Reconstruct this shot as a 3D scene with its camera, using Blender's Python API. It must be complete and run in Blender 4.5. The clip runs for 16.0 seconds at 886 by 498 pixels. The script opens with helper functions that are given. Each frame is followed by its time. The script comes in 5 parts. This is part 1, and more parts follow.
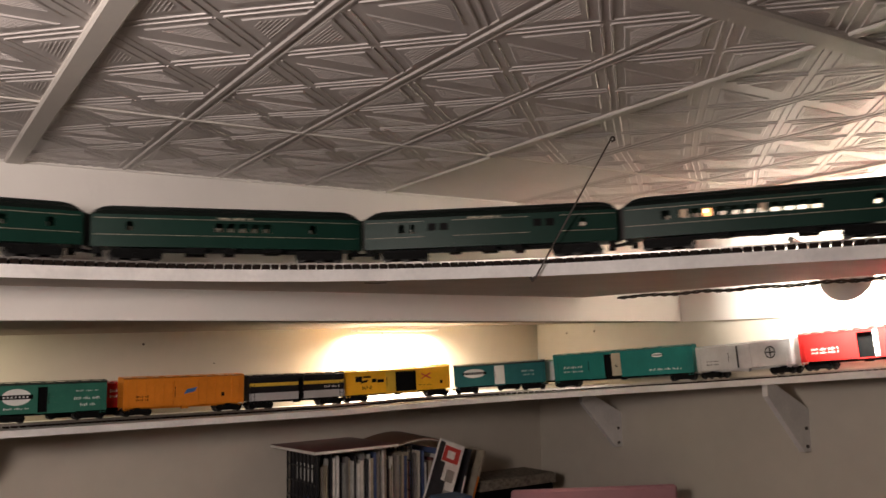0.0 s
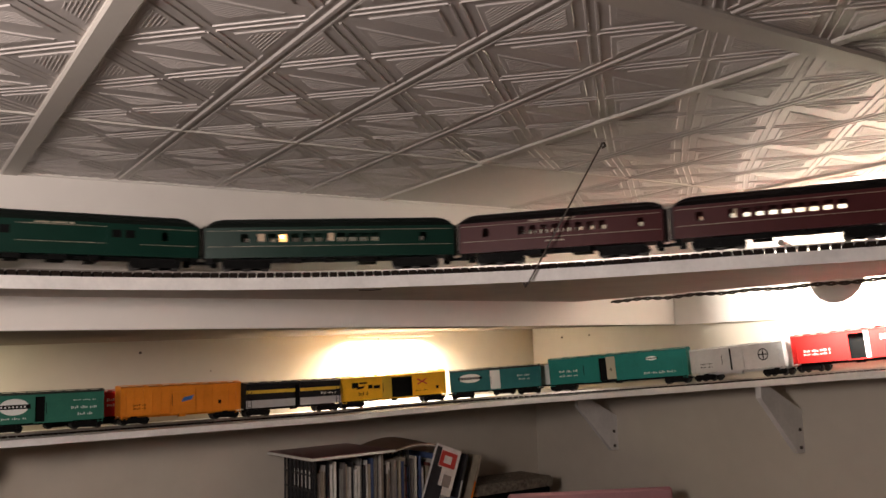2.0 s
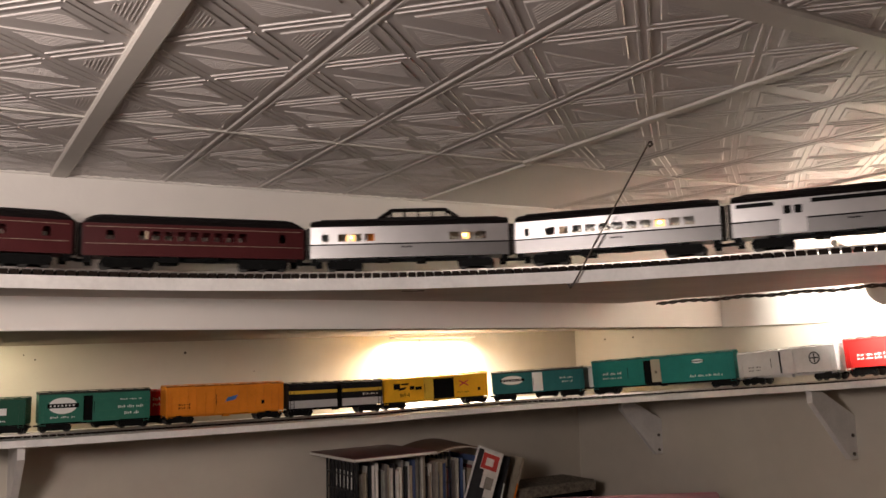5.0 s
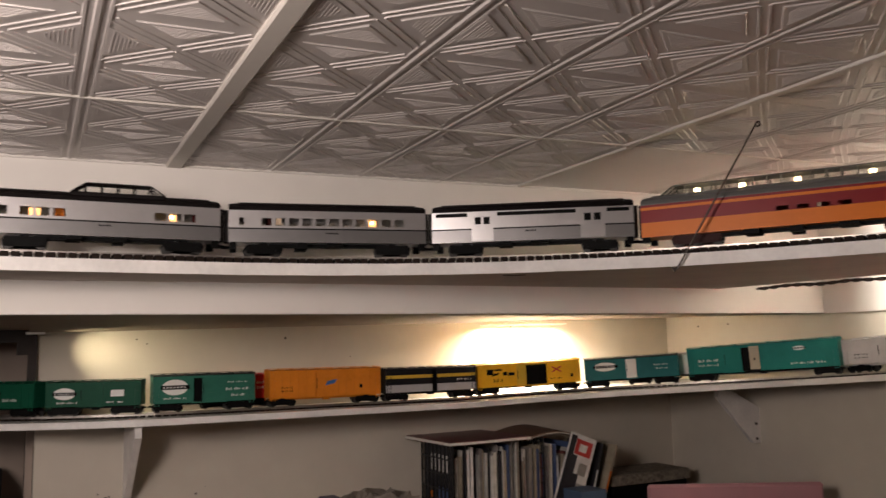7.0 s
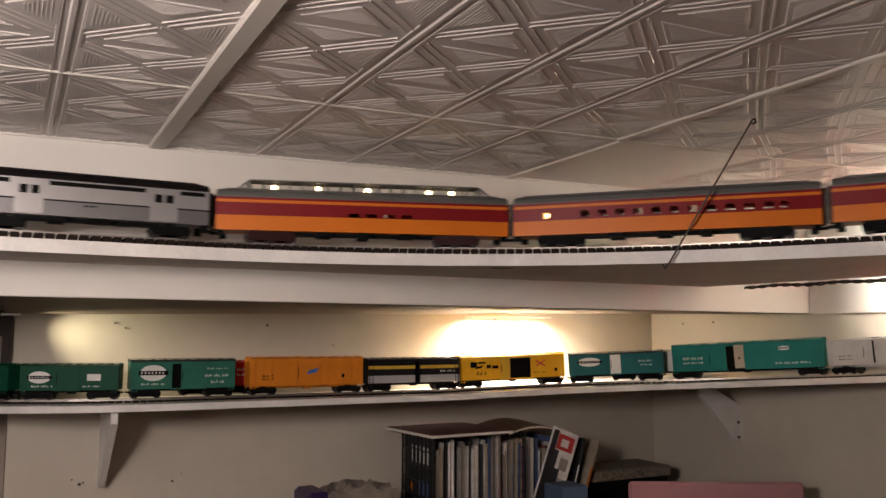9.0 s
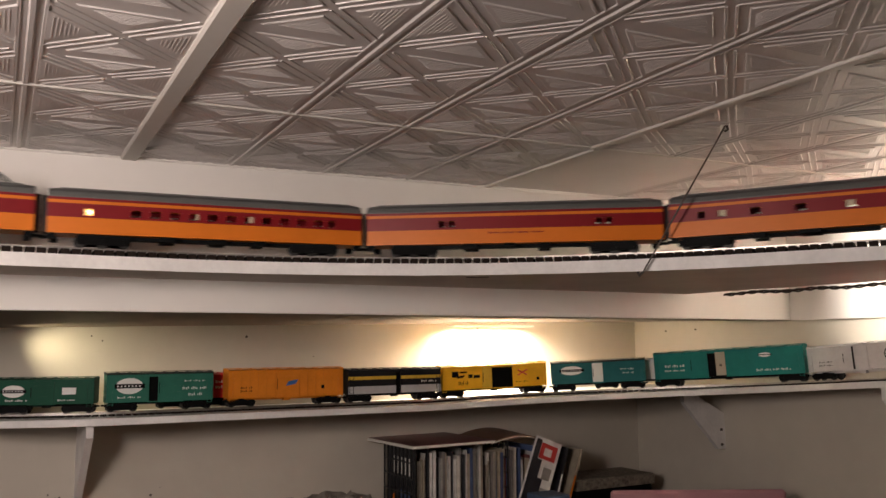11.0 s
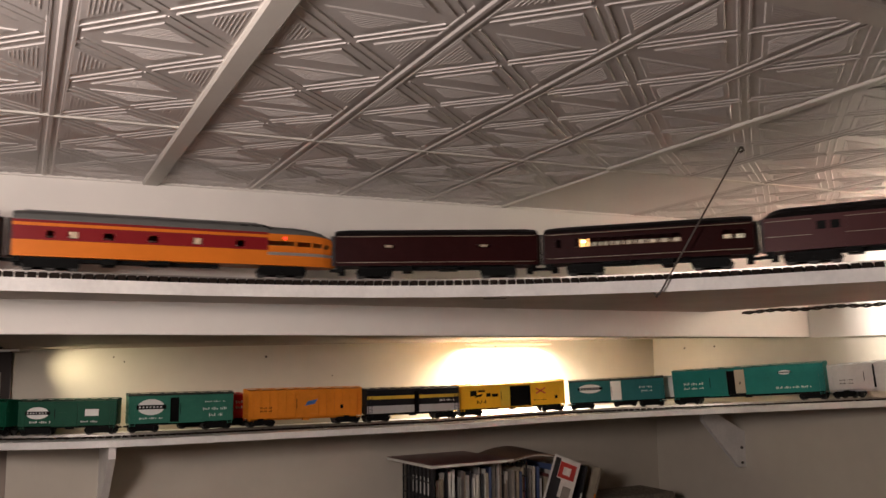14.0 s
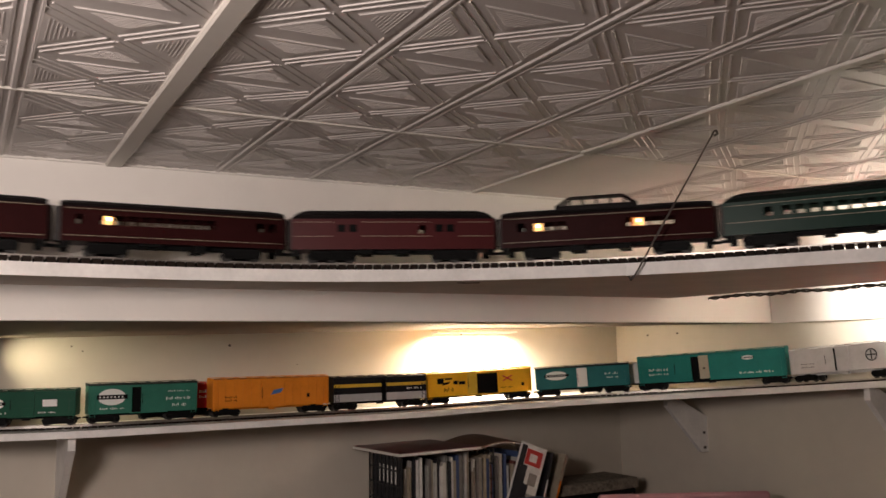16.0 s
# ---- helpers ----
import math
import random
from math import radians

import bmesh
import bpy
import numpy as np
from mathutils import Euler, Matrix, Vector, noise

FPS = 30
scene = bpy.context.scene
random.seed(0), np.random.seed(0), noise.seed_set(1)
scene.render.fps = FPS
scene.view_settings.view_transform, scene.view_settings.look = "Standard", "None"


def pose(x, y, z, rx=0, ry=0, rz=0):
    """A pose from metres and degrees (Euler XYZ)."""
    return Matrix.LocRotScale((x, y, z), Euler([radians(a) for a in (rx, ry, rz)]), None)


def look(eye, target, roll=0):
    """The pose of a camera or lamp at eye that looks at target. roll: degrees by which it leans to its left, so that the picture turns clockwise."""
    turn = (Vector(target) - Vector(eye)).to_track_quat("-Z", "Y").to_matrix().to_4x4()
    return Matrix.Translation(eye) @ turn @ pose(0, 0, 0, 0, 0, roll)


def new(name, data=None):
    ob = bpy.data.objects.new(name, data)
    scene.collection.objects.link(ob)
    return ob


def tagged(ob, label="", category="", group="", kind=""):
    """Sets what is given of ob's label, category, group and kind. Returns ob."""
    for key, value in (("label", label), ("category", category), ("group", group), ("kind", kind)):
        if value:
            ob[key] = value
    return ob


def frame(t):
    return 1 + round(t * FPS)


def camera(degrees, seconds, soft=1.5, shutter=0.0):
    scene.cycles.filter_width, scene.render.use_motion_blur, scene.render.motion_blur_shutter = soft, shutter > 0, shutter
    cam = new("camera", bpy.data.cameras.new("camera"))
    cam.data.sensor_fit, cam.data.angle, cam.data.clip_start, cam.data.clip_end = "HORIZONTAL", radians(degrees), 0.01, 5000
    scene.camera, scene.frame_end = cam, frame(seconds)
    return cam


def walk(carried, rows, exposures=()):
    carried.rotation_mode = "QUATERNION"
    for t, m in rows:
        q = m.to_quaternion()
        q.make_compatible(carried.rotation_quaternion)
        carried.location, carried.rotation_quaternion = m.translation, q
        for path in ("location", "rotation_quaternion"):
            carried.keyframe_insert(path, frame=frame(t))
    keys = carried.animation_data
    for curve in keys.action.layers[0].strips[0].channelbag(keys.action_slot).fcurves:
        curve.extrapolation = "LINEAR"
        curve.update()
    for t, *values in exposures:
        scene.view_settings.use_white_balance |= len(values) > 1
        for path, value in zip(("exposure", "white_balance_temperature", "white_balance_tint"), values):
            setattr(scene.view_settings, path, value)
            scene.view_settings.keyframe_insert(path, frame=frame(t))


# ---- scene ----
cam = camera(56.3, 16.0, 1.5, 0.6)
PATH = [
    (0, (-0.109, -0.733, 1.922), (1.01, 0.908, 2.16), -1.1),
    (0.5, (-0.114, -0.734, 1.924), (1.037, 0.883, 2.17), -0.8),
    (1, (-0.116, -0.737, 1.925), (1.036, 0.879, 2.173), -1.1),
    (1.5, (-0.112, -0.741, 1.923), (1.03, 0.883, 2.17), -1.4),
    (2, (-0.111, -0.742, 1.923), (1.014, 0.893, 2.172), -1.7),
    (2.5, (-0.111, -0.747, 1.924), (1.0, 0.897, 2.179), -1.7),
    (3, (-0.113, -0.739, 1.921), (0.983, 0.915, 2.176), -1.4),
    (3.5, (-0.111, -0.737, 1.923), (0.966, 0.929, 2.176), -1.2),
    (4, (-0.11, -0.735, 1.924), (0.956, 0.938, 2.179), -1.1),
    (6.5, (-0.128, -0.73, 1.919), (0.835, 1.006, 2.158), -2.0),
    (7, (-0.142, -0.726, 1.916), (0.749, 1.049, 2.153), -1.2),
    (7.5, (-0.143, -0.723, 1.919), (0.708, 1.072, 2.154), -0.6),
    (8, (-0.134, -0.713, 1.916), (0.733, 1.076, 2.134), 0.0),
    (8.5, (-0.133, -0.71, 1.916), (0.774, 1.061, 2.127), 0.2),
    (9, (-0.138, -0.71, 1.919), (0.788, 1.05, 2.131), 0.2),
    (11.5, (-0.118, -0.718, 1.921), (0.826, 1.029, 2.161), -0.4),
    (12, (-0.12, -0.722, 1.923), (0.819, 1.027, 2.17), -0.4),
    (12.5, (-0.119, -0.726, 1.925), (0.807, 1.028, 2.18), -0.4),
    (13, (-0.121, -0.73, 1.927), (0.802, 1.025, 2.194), -0.6),
    (13.5, (-0.123, -0.728, 1.927), (0.792, 1.029, 2.2), -0.7),
    (14, (-0.124, -0.722, 1.928), (0.781, 1.041, 2.195), -0.6),
    (14.5, (-0.127, -0.718, 1.927), (0.778, 1.046, 2.193), -0.5),
    (15, (-0.132, -0.715, 1.926), (0.795, 1.037, 2.191), -0.5),
    (15.5, (-0.138, -0.71, 1.923), (0.824, 1.025, 2.181), -0.7),
    (16, (-0.137, -0.701, 1.919), (0.866, 1.011, 2.169), -1.0),
]
walk(cam, [(t, look(eye, target, roll)) for t, eye, target, roll in PATH])


# ---------------------------------------------------------------- light
WARM = (1.0, 0.85, 0.79)
world = bpy.data.worlds.new("world")
scene.world = world
world.use_nodes = True
world.node_tree.nodes["Background"].inputs[0].default_value = (0.05, 0.045, 0.04, 1)
world.node_tree.nodes["Background"].inputs[1].default_value = 0.1
scene.view_settings.exposure = 0.0


def lamp_data(name, kind, watts, colour, **more):
    d = bpy.data.lights.new(name, kind)
    d.energy, d.color = watts, colour
    if "size" in more:
        d.shape, d.size, d.size_y = "RECTANGLE", more["size"], more["size_y"]
        d.spread = more["spread"]
    if "radius" in more:
        d.shadow_soft_size = more["radius"]
    if "cone" in more:
        d.spot_size, d.spot_blend = radians(more["cone"]), more["blend"]
    return d


# unseen lamps inferred from the shadows; place and power tuned to the brightness
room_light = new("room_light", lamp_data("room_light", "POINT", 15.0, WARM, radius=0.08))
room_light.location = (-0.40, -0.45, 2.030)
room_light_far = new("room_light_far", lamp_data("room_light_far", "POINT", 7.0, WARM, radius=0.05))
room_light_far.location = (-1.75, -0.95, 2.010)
strip_light = new("strip_light", lamp_data("strip_light", "AREA", 3.0, (1.0, 0.86, 0.70), size=0.15, size_y=0.012, spread=radians(155)))
strip_light.matrix_world = look((0.675, 0.572, 1.951), (0.675, 0.590, 1.85))
strip_light_end = new("strip_light_end", lamp_data("strip_light_end", "AREA", 0.12, (1.0, 0.86, 0.58), size=0.03, size_y=0.008, spread=radians(84)))
strip_light_end.matrix_world = look((-0.114, 0.558, 1.9400), (0.40, 0.585, 1.790))
flood_light = new("flood_light", lamp_data("flood_light", "SPOT", 11.5, (1.0, 0.92, 0.82), radius=0.018, cone=140, blend=0.12))
flood_light.matrix_world = look((0.912, -0.150, 2.000), (1.035, -0.150, 2.006))


# ---------------------------------------------------------------- materials
def material(name, colour, rough=0.5, metal=0.0, vary=0.12, scale=30.0, bump=0.0, bump_scale=200.0, coat=0.0, emit=0.0, spec=0.5, random_tint=0.0):
    """Painted or plain surface with mottling at two scales and a fine relief."""
    m = bpy.data.materials.new(name)
    m.use_nodes = True
    n, l = m.node_tree.nodes, m.node_tree.links
    b = n["Principled BSDF"]
    b.inputs["Roughness"].default_value = rough
    b.inputs["Metallic"].default_value = metal
    b.inputs["Coat Weight"].default_value = coat
    b.inputs["Specular IOR Level"].default_value = spec
    if emit:
        b.inputs["Emission Color"].default_value = (*colour, 1)
        b.inputs["Emission Strength"].default_value = emit
    tc = n.new("ShaderNodeTexCoord")
    big, fine = n.new("ShaderNodeTexNoise"), n.new("ShaderNodeTexNoise")
    big.inputs["Scale"].default_value, big.inputs["Detail"].default_value = scale, 4
    fine.inputs["Scale"].default_value, fine.inputs["Detail"].default_value = scale * 9, 3
    l.new(tc.outputs["Object"], big.inputs["Vector"])
    l.new(tc.outputs["Object"], fine.inputs["Vector"])
    add = n.new("ShaderNodeMath")
    add.operation = "MULTIPLY_ADD"
    add.inputs[1].default_value = 0.35
    l.new(fine.outputs["Fac"], add.inputs[0])
    l.new(big.outputs["Fac"], add.inputs[2])
    ramp = n.new("ShaderNodeMapRange")
    ramp.inputs["From Min"].default_value, ramp.inputs["From Max"].default_value = 0.4, 0.95
    ramp.inputs["To Min"].default_value, ramp.inputs["To Max"].default_value = 1 - vary, 1 + vary * 0.6
    l.new(add.outputs[0], ramp.inputs["Value"])
    mul = n.new("ShaderNodeMix")
    mul.data_type, mul.blend_type = "RGBA", "MULTIPLY"
    mul.inputs["Factor"].default_value = 1
    mul.inputs["A"].default_value = (*colour, 1)
    l.new(ramp.outputs[0], mul.inputs["B"])
    out = mul.outputs["Result"]
    if random_tint:
        info = n.new("ShaderNodeObjectInfo")
        r2 = n.new("ShaderNodeMapRange")
        r2.inputs["To Min"].default_value, r2.inputs["To Max"].default_value = 1 - random_tint, 1 + random_tint
        l.new(info.outputs["Random"], r2.inputs["Value"])
        mul2 = n.new("ShaderNodeMix")
        mul2.data_type, mul2.blend_type = "RGBA", "MULTIPLY"
        mul2.inputs["Factor"].default_value = 1
        l.new(out, mul2.inputs["A"])
        l.new(r2.outputs[0], mul2.inputs["B"])
        out = mul2.outputs["Result"]
    l.new(out, b.inputs["Base Color"])
    if bump:
        t = n.new("ShaderNodeTexNoise")
        t.inputs["Scale"].default_value, t.inputs["Detail"].default_value = bump_scale, 5
        l.new(tc.outputs["Object"], t.inputs["Vector"])
        bp = n.new("ShaderNodeBump")
        bp.inputs["Strength"].default_value, bp.inputs["Distance"].default_value = bump, 0.002
        l.new(t.outputs["Fac"], bp.inputs["Height"])
        l.new(bp.outputs[0], b.inputs["Normal"])
    return m


# for the unseen far walls, dark so that they bounce little light
UNSEEN_WALL = material("unseen_wall_brown", (0.22, 0.15, 0.10), 0.6, vary=0.25, scale=6, bump=0.2, bump_scale=40)
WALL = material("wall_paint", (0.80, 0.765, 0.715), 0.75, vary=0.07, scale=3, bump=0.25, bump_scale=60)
# cream paint, its base lowered to dim the wall behind the lower shelf
ALCOVE = material("alcove_dimmed_paint", (0.56, 0.515, 0.435), 0.7, vary=0.10, scale=4, bump=0.3, bump_scale=45)
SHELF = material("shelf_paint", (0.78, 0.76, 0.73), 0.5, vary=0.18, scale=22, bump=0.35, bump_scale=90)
# bottom faces of both shelves, darker and browner than shelf_paint
SHELF_UNDER = material("shelf_underside", (0.50, 0.435, 0.38), 0.7, vary=0.14, scale=12, bump=0.3, bump_scale=70)
# much darker and browner than the bulkhead's face
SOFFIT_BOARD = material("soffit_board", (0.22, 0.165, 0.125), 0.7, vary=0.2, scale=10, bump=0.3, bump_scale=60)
# the recess's shade is put into this wall colour
RECESS = material("recess_shade", (0.36, 0.295, 0.25), 0.8, vary=0.12, scale=5, bump=0.2, bump_scale=60)
TIN = material("embossed_ceiling_paint", (0.54, 0.50, 0.475), 0.45, 0.12, vary=0.06, scale=9, bump=0.12, bump_scale=240, spec=0.6)
BATTEN = material("batten_paint", (0.56, 0.525, 0.475), 0.55, vary=0.06, scale=12, bump=0.1, bump_scale=120)
FLOOR = material("floor_carpet", (0.22, 0.18, 0.15), 0.95, vary=0.2, scale=20, bump=0.5, bump_scale=300)
WOOD = material("dark_wood", (0.020, 0.012, 0.009), 0.5, vary=0.3, scale=25, bump=0.2, spec=0.2)
CABINET = material("cabinet_wood", (0.24, 0.15, 0.09), 0.5, vary=0.25, scale=14, bump=0.15)
TIE = material("tie_plastic", (0.016, 0.010, 0.007), 0.75, vary=0.3, scale=80, spec=0.15)
RAIL = material("nickel_rail", (0.42, 0.39, 0.36), 0.35, 1.0, vary=0.2, scale=60)
BLACK = material("black_plastic", (0.004, 0.004, 0.004), 0.6, spec=0.08, vary=0.3, scale=120)
STEEL = material("wheel_steel", (0.035, 0.033, 0.031), 0.5, 0.4, vary=0.2, scale=90)
ROD = material("dark_wire", (0.10, 0.085, 0.075), 0.45, 0.6, vary=0.2, scale=60)
CORD = material("brown_cord", (0.045, 0.030, 0.022), 0.6, vary=0.3, scale=90)
WHITE = material("white_print", (0.78, 0.77, 0.73), 0.5, vary=0.05, scale=60)
LAMPSHELL = material("lamp_housing", (0.75, 0.74, 0.72), 0.4, 0.2, vary=0.05, scale=30)
BULB = material("lit_bulb", (1.0, 0.72, 0.38), 0.5, emit=12.0)
GLOW = material("lit_compartment", (1.0, 0.52, 0.20), 0.6, emit=1.6)
TAIL = material("red_tail_light", (1.0, 0.03, 0.02), 0.5, emit=4.0)


def glass():
    m = bpy.data.materials.new("window_glass")
    m.use_nodes = True
    b = m.node_tree.nodes["Principled BSDF"]
    b.inputs["Base Color"].default_value = (0.85, 0.85, 0.82, 1)
    b.inputs["Roughness"].default_value = 0.06
    b.inputs["Transmission Weight"].default_value = 1.0
    b.inputs["IOR"].default_value = 1.05
    return m


GLASS = glass()
GREEN = material("coach_green", (0.005, 0.028, 0.019), 0.38, vary=0.15, scale=40, spec=0.14)
GREENROOF = material("green_black_roof", (0.006, 0.010, 0.008), 0.6, vary=0.3, scale=40, spec=0.12)
MAROON = material("coach_maroon", (0.066, 0.013, 0.014), 0.42, vary=0.15, scale=40, spec=0.14)
MAROONDK = material("coach_dark_maroon", (0.026, 0.0065, 0.0065), 0.42, vary=0.25, scale=40, spec=0.03)
BLACKROOF = material("black_roof", (0.008, 0.006, 0.006), 0.6, vary=0.35, scale=40, spec=0.12)
SILVER = material("silver_paint", (0.56, 0.55, 0.55), 0.30, 0.72, vary=0.08, scale=40)
FLUTE = material("fluted_silver", (0.26, 0.255, 0.255), 0.36, 0.7, vary=0.08, scale=40)
OLIVE = material("olive_grey", (0.17, 0.175, 0.15), 0.45, 0.2, vary=0.1, scale=40)
ORANGE = material("streamliner_orange", (0.66, 0.175, 0.018), 0.38, vary=0.08, scale=40, spec=0.15)
CRIMSON = material("streamliner_maroon", (0.21, 0.012, 0.015), 0.38, vary=0.08, scale=40, spec=0.15)
GREYROOF = material("grey_roof", (0.105, 0.105, 0.10), 0.6, vary=0.15, scale=40)
CREAM = material("cream_stripe", (0.42, 0.36, 0.26), 0.5, vary=0.05)
BELLOWS = material("diaphragm_rubber", (0.03, 0.028, 0.027), 0.8, vary=0.2, scale=80)
TRUCKRED = material("reddish_truck", (0.034, 0.012, 0.011), 0.55, vary=0.2, scale=80, spec=0.12)
INTERIOR = material("interior_tan", (0.30, 0.20, 0.12), 0.7, vary=0.15, scale=60)
# pale sheet behind a coach window, to make it look lighter
PALE_BACKING = material("pale_window_backing", (0.55, 0.42, 0.30), 0.7, vary=0.1, scale=60)


# ---------------------------------------------------------------- mesh helpers
class Build:
    def __init__(self):
        self.v, self.f, self.m = [], [], []

    def add(self, verts, faces, mi=0):
        k = len(self.v)
        self.v += [tuple(p) for p in verts]
        self.f += [[k + i for i in f] for f in faces]
        self.m += [mi] * len(faces)
        return self

    def box(self, x0, y0, z0, x1, y1, z1, mi=0):
        p = [(x, y, z) for x in (x0, x1) for y in (y0, y1) for z in (z0, z1)]
        return self.add(p, [(0, 1, 3, 2), (4, 6, 7, 5), (0, 4, 5, 1), (2, 3, 7, 6), (0, 2, 6, 4), (1, 5, 7, 3)], mi)

    def bbox(self, x0, y0, z0, x1, y1, z1, c, mi=0):
        """A box with its upright edges and top edges chamfered by c."""
        ring = [(x0 + c, y0), (x1 - c, y0), (x1, y0 + c), (x1, y1 - c), (x1 - c, y1), (x0 + c, y1), (x0, y1 - c), (x0, y0 + c)]
        inner = [(min(max(x, x0 + c), x1 - c), min(max(y, y0 + c), y1 - c)) for x, y in ring]
        v = [(x, y, z0) for x, y in ring] + [(x, y, z1 - c) for x, y in ring] + [(x, y, z1) for x, y in inner]
        f = [tuple(range(7, -1, -1)), tuple(range(16, 24))]
        for a in (0, 8):
            f += [(a + i, a + (i + 1) % 8, a + 8 + (i + 1) % 8, a + 8 + i) for i in range(8)]
        return self.add(v, f, mi)

    def prism(self, poly, z0, z1, mi=0):
        n = len(poly)
        v = [(x, y, z0) for x, y in poly] + [(x, y, z1) for x, y in poly]
        f = [tuple(range(n - 1, -1, -1)), tuple(range(n, 2 * n))] + [(i, (i + 1) % n, n + (i + 1) % n, n + i) for i in range(n)]
        return self.add(v, f, mi)

    def tube(self, points, r, n=6, mi=0):
        rings = []
        for i, p in enumerate(points):
            a, b = Vector(points[max(i - 1, 0)]), Vector(points[min(i + 1, len(points) - 1)])
            d = (b - a).normalized()
            u = d.cross(Vector((0, 0, 1)) if abs(d.z) < 0.9 else Vector((1, 0, 0))).normalized()
            w = d.cross(u)
            rings.append([Vector(p) + r * (math.cos(q) * u + math.sin(q) * w) for q in (2 * math.pi * k / n for k in range(n))])
        v = [p for ring in rings for p in ring]
        f = [(i * n + k, i * n + (k + 1) % n, (i + 1) * n + (k + 1) % n, (i + 1) * n + k) for i in range(len(points) - 1) for k in range(n)]
        f += [tuple(range(n - 1, -1, -1)), tuple(range(len(v) - n, len(v)))]
        return self.add(v, f, mi)

    def loft(self, sections, mats):
        """sections: loops of equal length; mats: a slot for each side of the loop; the ends are capped with slot 0."""
        n = len(sections[0])
        v = [p for s in sections for p in s]
        k0 = len(self.v)
        self.v += [tuple(p) for p in v]
        for i in range(len(sections) - 1):
            for k in range(n):
                self.f.append([k0 + i * n + k, k0 + (i + 1) * n + k, k0 + (i + 1) * n + (k + 1) % n, k0 + i * n + (k + 1) % n])
                self.m.append(mats[k])
        self.f += [[k0 + k for k in range(n)], [k0 + len(v) - 1 - k for k in range(n)]]
        self.m += [mats[0], mats[0]]
        return self

    def mesh(self, name, mats):
        me = bpy.data.meshes.new(name)
        me.from_pydata(self.v, [], self.f)
        for m in mats:
            me.materials.append(m)
        me.polygons.foreach_set("material_index", self.m)
        bm = bmesh.new()
        bm.from_mesh(me)
        bmesh.ops.recalc_face_normals(bm, faces=bm.faces)
        bm.to_mesh(me)
        bm.free()
        return me


def part(name, b, mats, parent=None, label="", at=None, smooth=False):
    me = b if isinstance(b, bpy.types.Mesh) else b.mesh(name, mats if isinstance(mats, (list, tuple)) else [mats])
    ob = new(name, me)
    if smooth:
        for p in me.polygons:
            p.use_smooth = True
    ob.parent = parent
    if at is not None:
        ob.matrix_basis = at
    if label:
        ob["label"] = label
    return ob


def setting(name, b, mats, label="", category=""):
    return tagged(part(name, b, mats), label, category, kind="structure")


def thing(name, label, category, group="", at=None):
    ob = new(name)
    ob.empty_display_size = 0.02
    tagged(ob, label, category, group)
    if at is not None:
        ob.matrix_basis = at
    return ob


# ---------------------------------------------------------------- the two railway lines
def along(pieces, x, y, head, s0):
    """A path of (length, turn in degrees) pieces, as a function of the way s from s0: (x, y, heading)."""
    marks = []
    s = s0
    for length, turn in pieces:
        marks.append((s, x, y, head, length, turn))
        if turn:
            r = length / turn
            x, y = x + r * (math.sin(head + turn) - math.sin(head)), y - r * (math.cos(head + turn) - math.cos(head))
        else:
            x, y = x + length * math.cos(head), y + length * math.sin(head)
        s, head = s + length, head + turn

    def at(q):
        m = marks[0]
        for k in marks:
            if q >= k[0]:
                m = k
        s, x, y, h, length, turn = m
        d = q - s
        if turn:
            r = length / turn
            g = h + d / r
            return x + r * (math.sin(g) - math.sin(h)), y - r * (math.cos(g) - math.cos(h)), g
        return x + d * math.cos(h), y + d * math.sin(h), h
    return at


UP_R = 0.622
UPPER = along([(4.52, 0), (UP_R * radians(58), -radians(58)), (0.30, 0), (0.5 * radians(32), -radians(32)), (6.0, 0)], -4.5, 0.167, 0.0, -4.5)
LOWER = along([(0.15, 0), (0.38 * radians(45), radians(45)), (0.475, 0), (0.45 * math.pi / 2, -math.pi / 2), (4.0, 0)], -0.3148, 0.7224, -radians(45), 0.06 - 0.38 * radians(45) - 0.15)
UP_TOP, UP_BOTTOM = 2.0095, 1.9965
UP_RAIL = UP_TOP + 0.0082


def low_rail(s):
    """Height of the lower rails, which climb towards the right-hand wall."""
    d = max(0.0, s - 0.5)
    return 1.834 + (0.024 * d + 0.034 * d * d if d < 0.95 else 0.0535 + 0.05 * (d - 0.95))


def side(path, s, off):
    """A point beside the path: off metres to its left."""
    x, y, h = path(s)
    return x - off * math.sin(h), y + off * math.cos(h)


WALL_Y, WALL_X, SOFFIT = 0.60, 1.035, 1.960
WEST, SOUTH = -4.6, -4.4


def ceiling_z(x):
    return 2.132 + 0.0082 * x


def face_y(x):
    """The bulkhead's front, which runs slightly out of true with the wall behind it."""
    return 0.247 - 0.040 * x


# ---------------------------------------------------------------- the room
setting("floor", Build().box(WEST - 0.1, SOUTH - 0.1, -0.1, WALL_X + 0.1, WALL_Y + 0.4, 0), FLOOR, "brown carpeted basement floor", "floor")
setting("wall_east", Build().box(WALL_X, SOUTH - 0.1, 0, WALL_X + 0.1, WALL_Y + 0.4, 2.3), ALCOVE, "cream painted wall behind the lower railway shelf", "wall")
setting("wall_south", Build().box(WEST, SOUTH - 0.1, 0, WALL_X, SOUTH, 2.3), UNSEEN_WALL, "unseen plain brown wall, kept dark against bounced light", "wall")
setting("wall_west", Build().box(WEST - 0.1, SOUTH - 0.1, 0, WEST, WALL_Y + 0.4, 2.3), UNSEEN_WALL, "unseen plain brown wall, kept dark against bounced light", "wall")
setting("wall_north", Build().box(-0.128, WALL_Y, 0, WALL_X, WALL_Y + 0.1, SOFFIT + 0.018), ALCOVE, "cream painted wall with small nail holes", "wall")
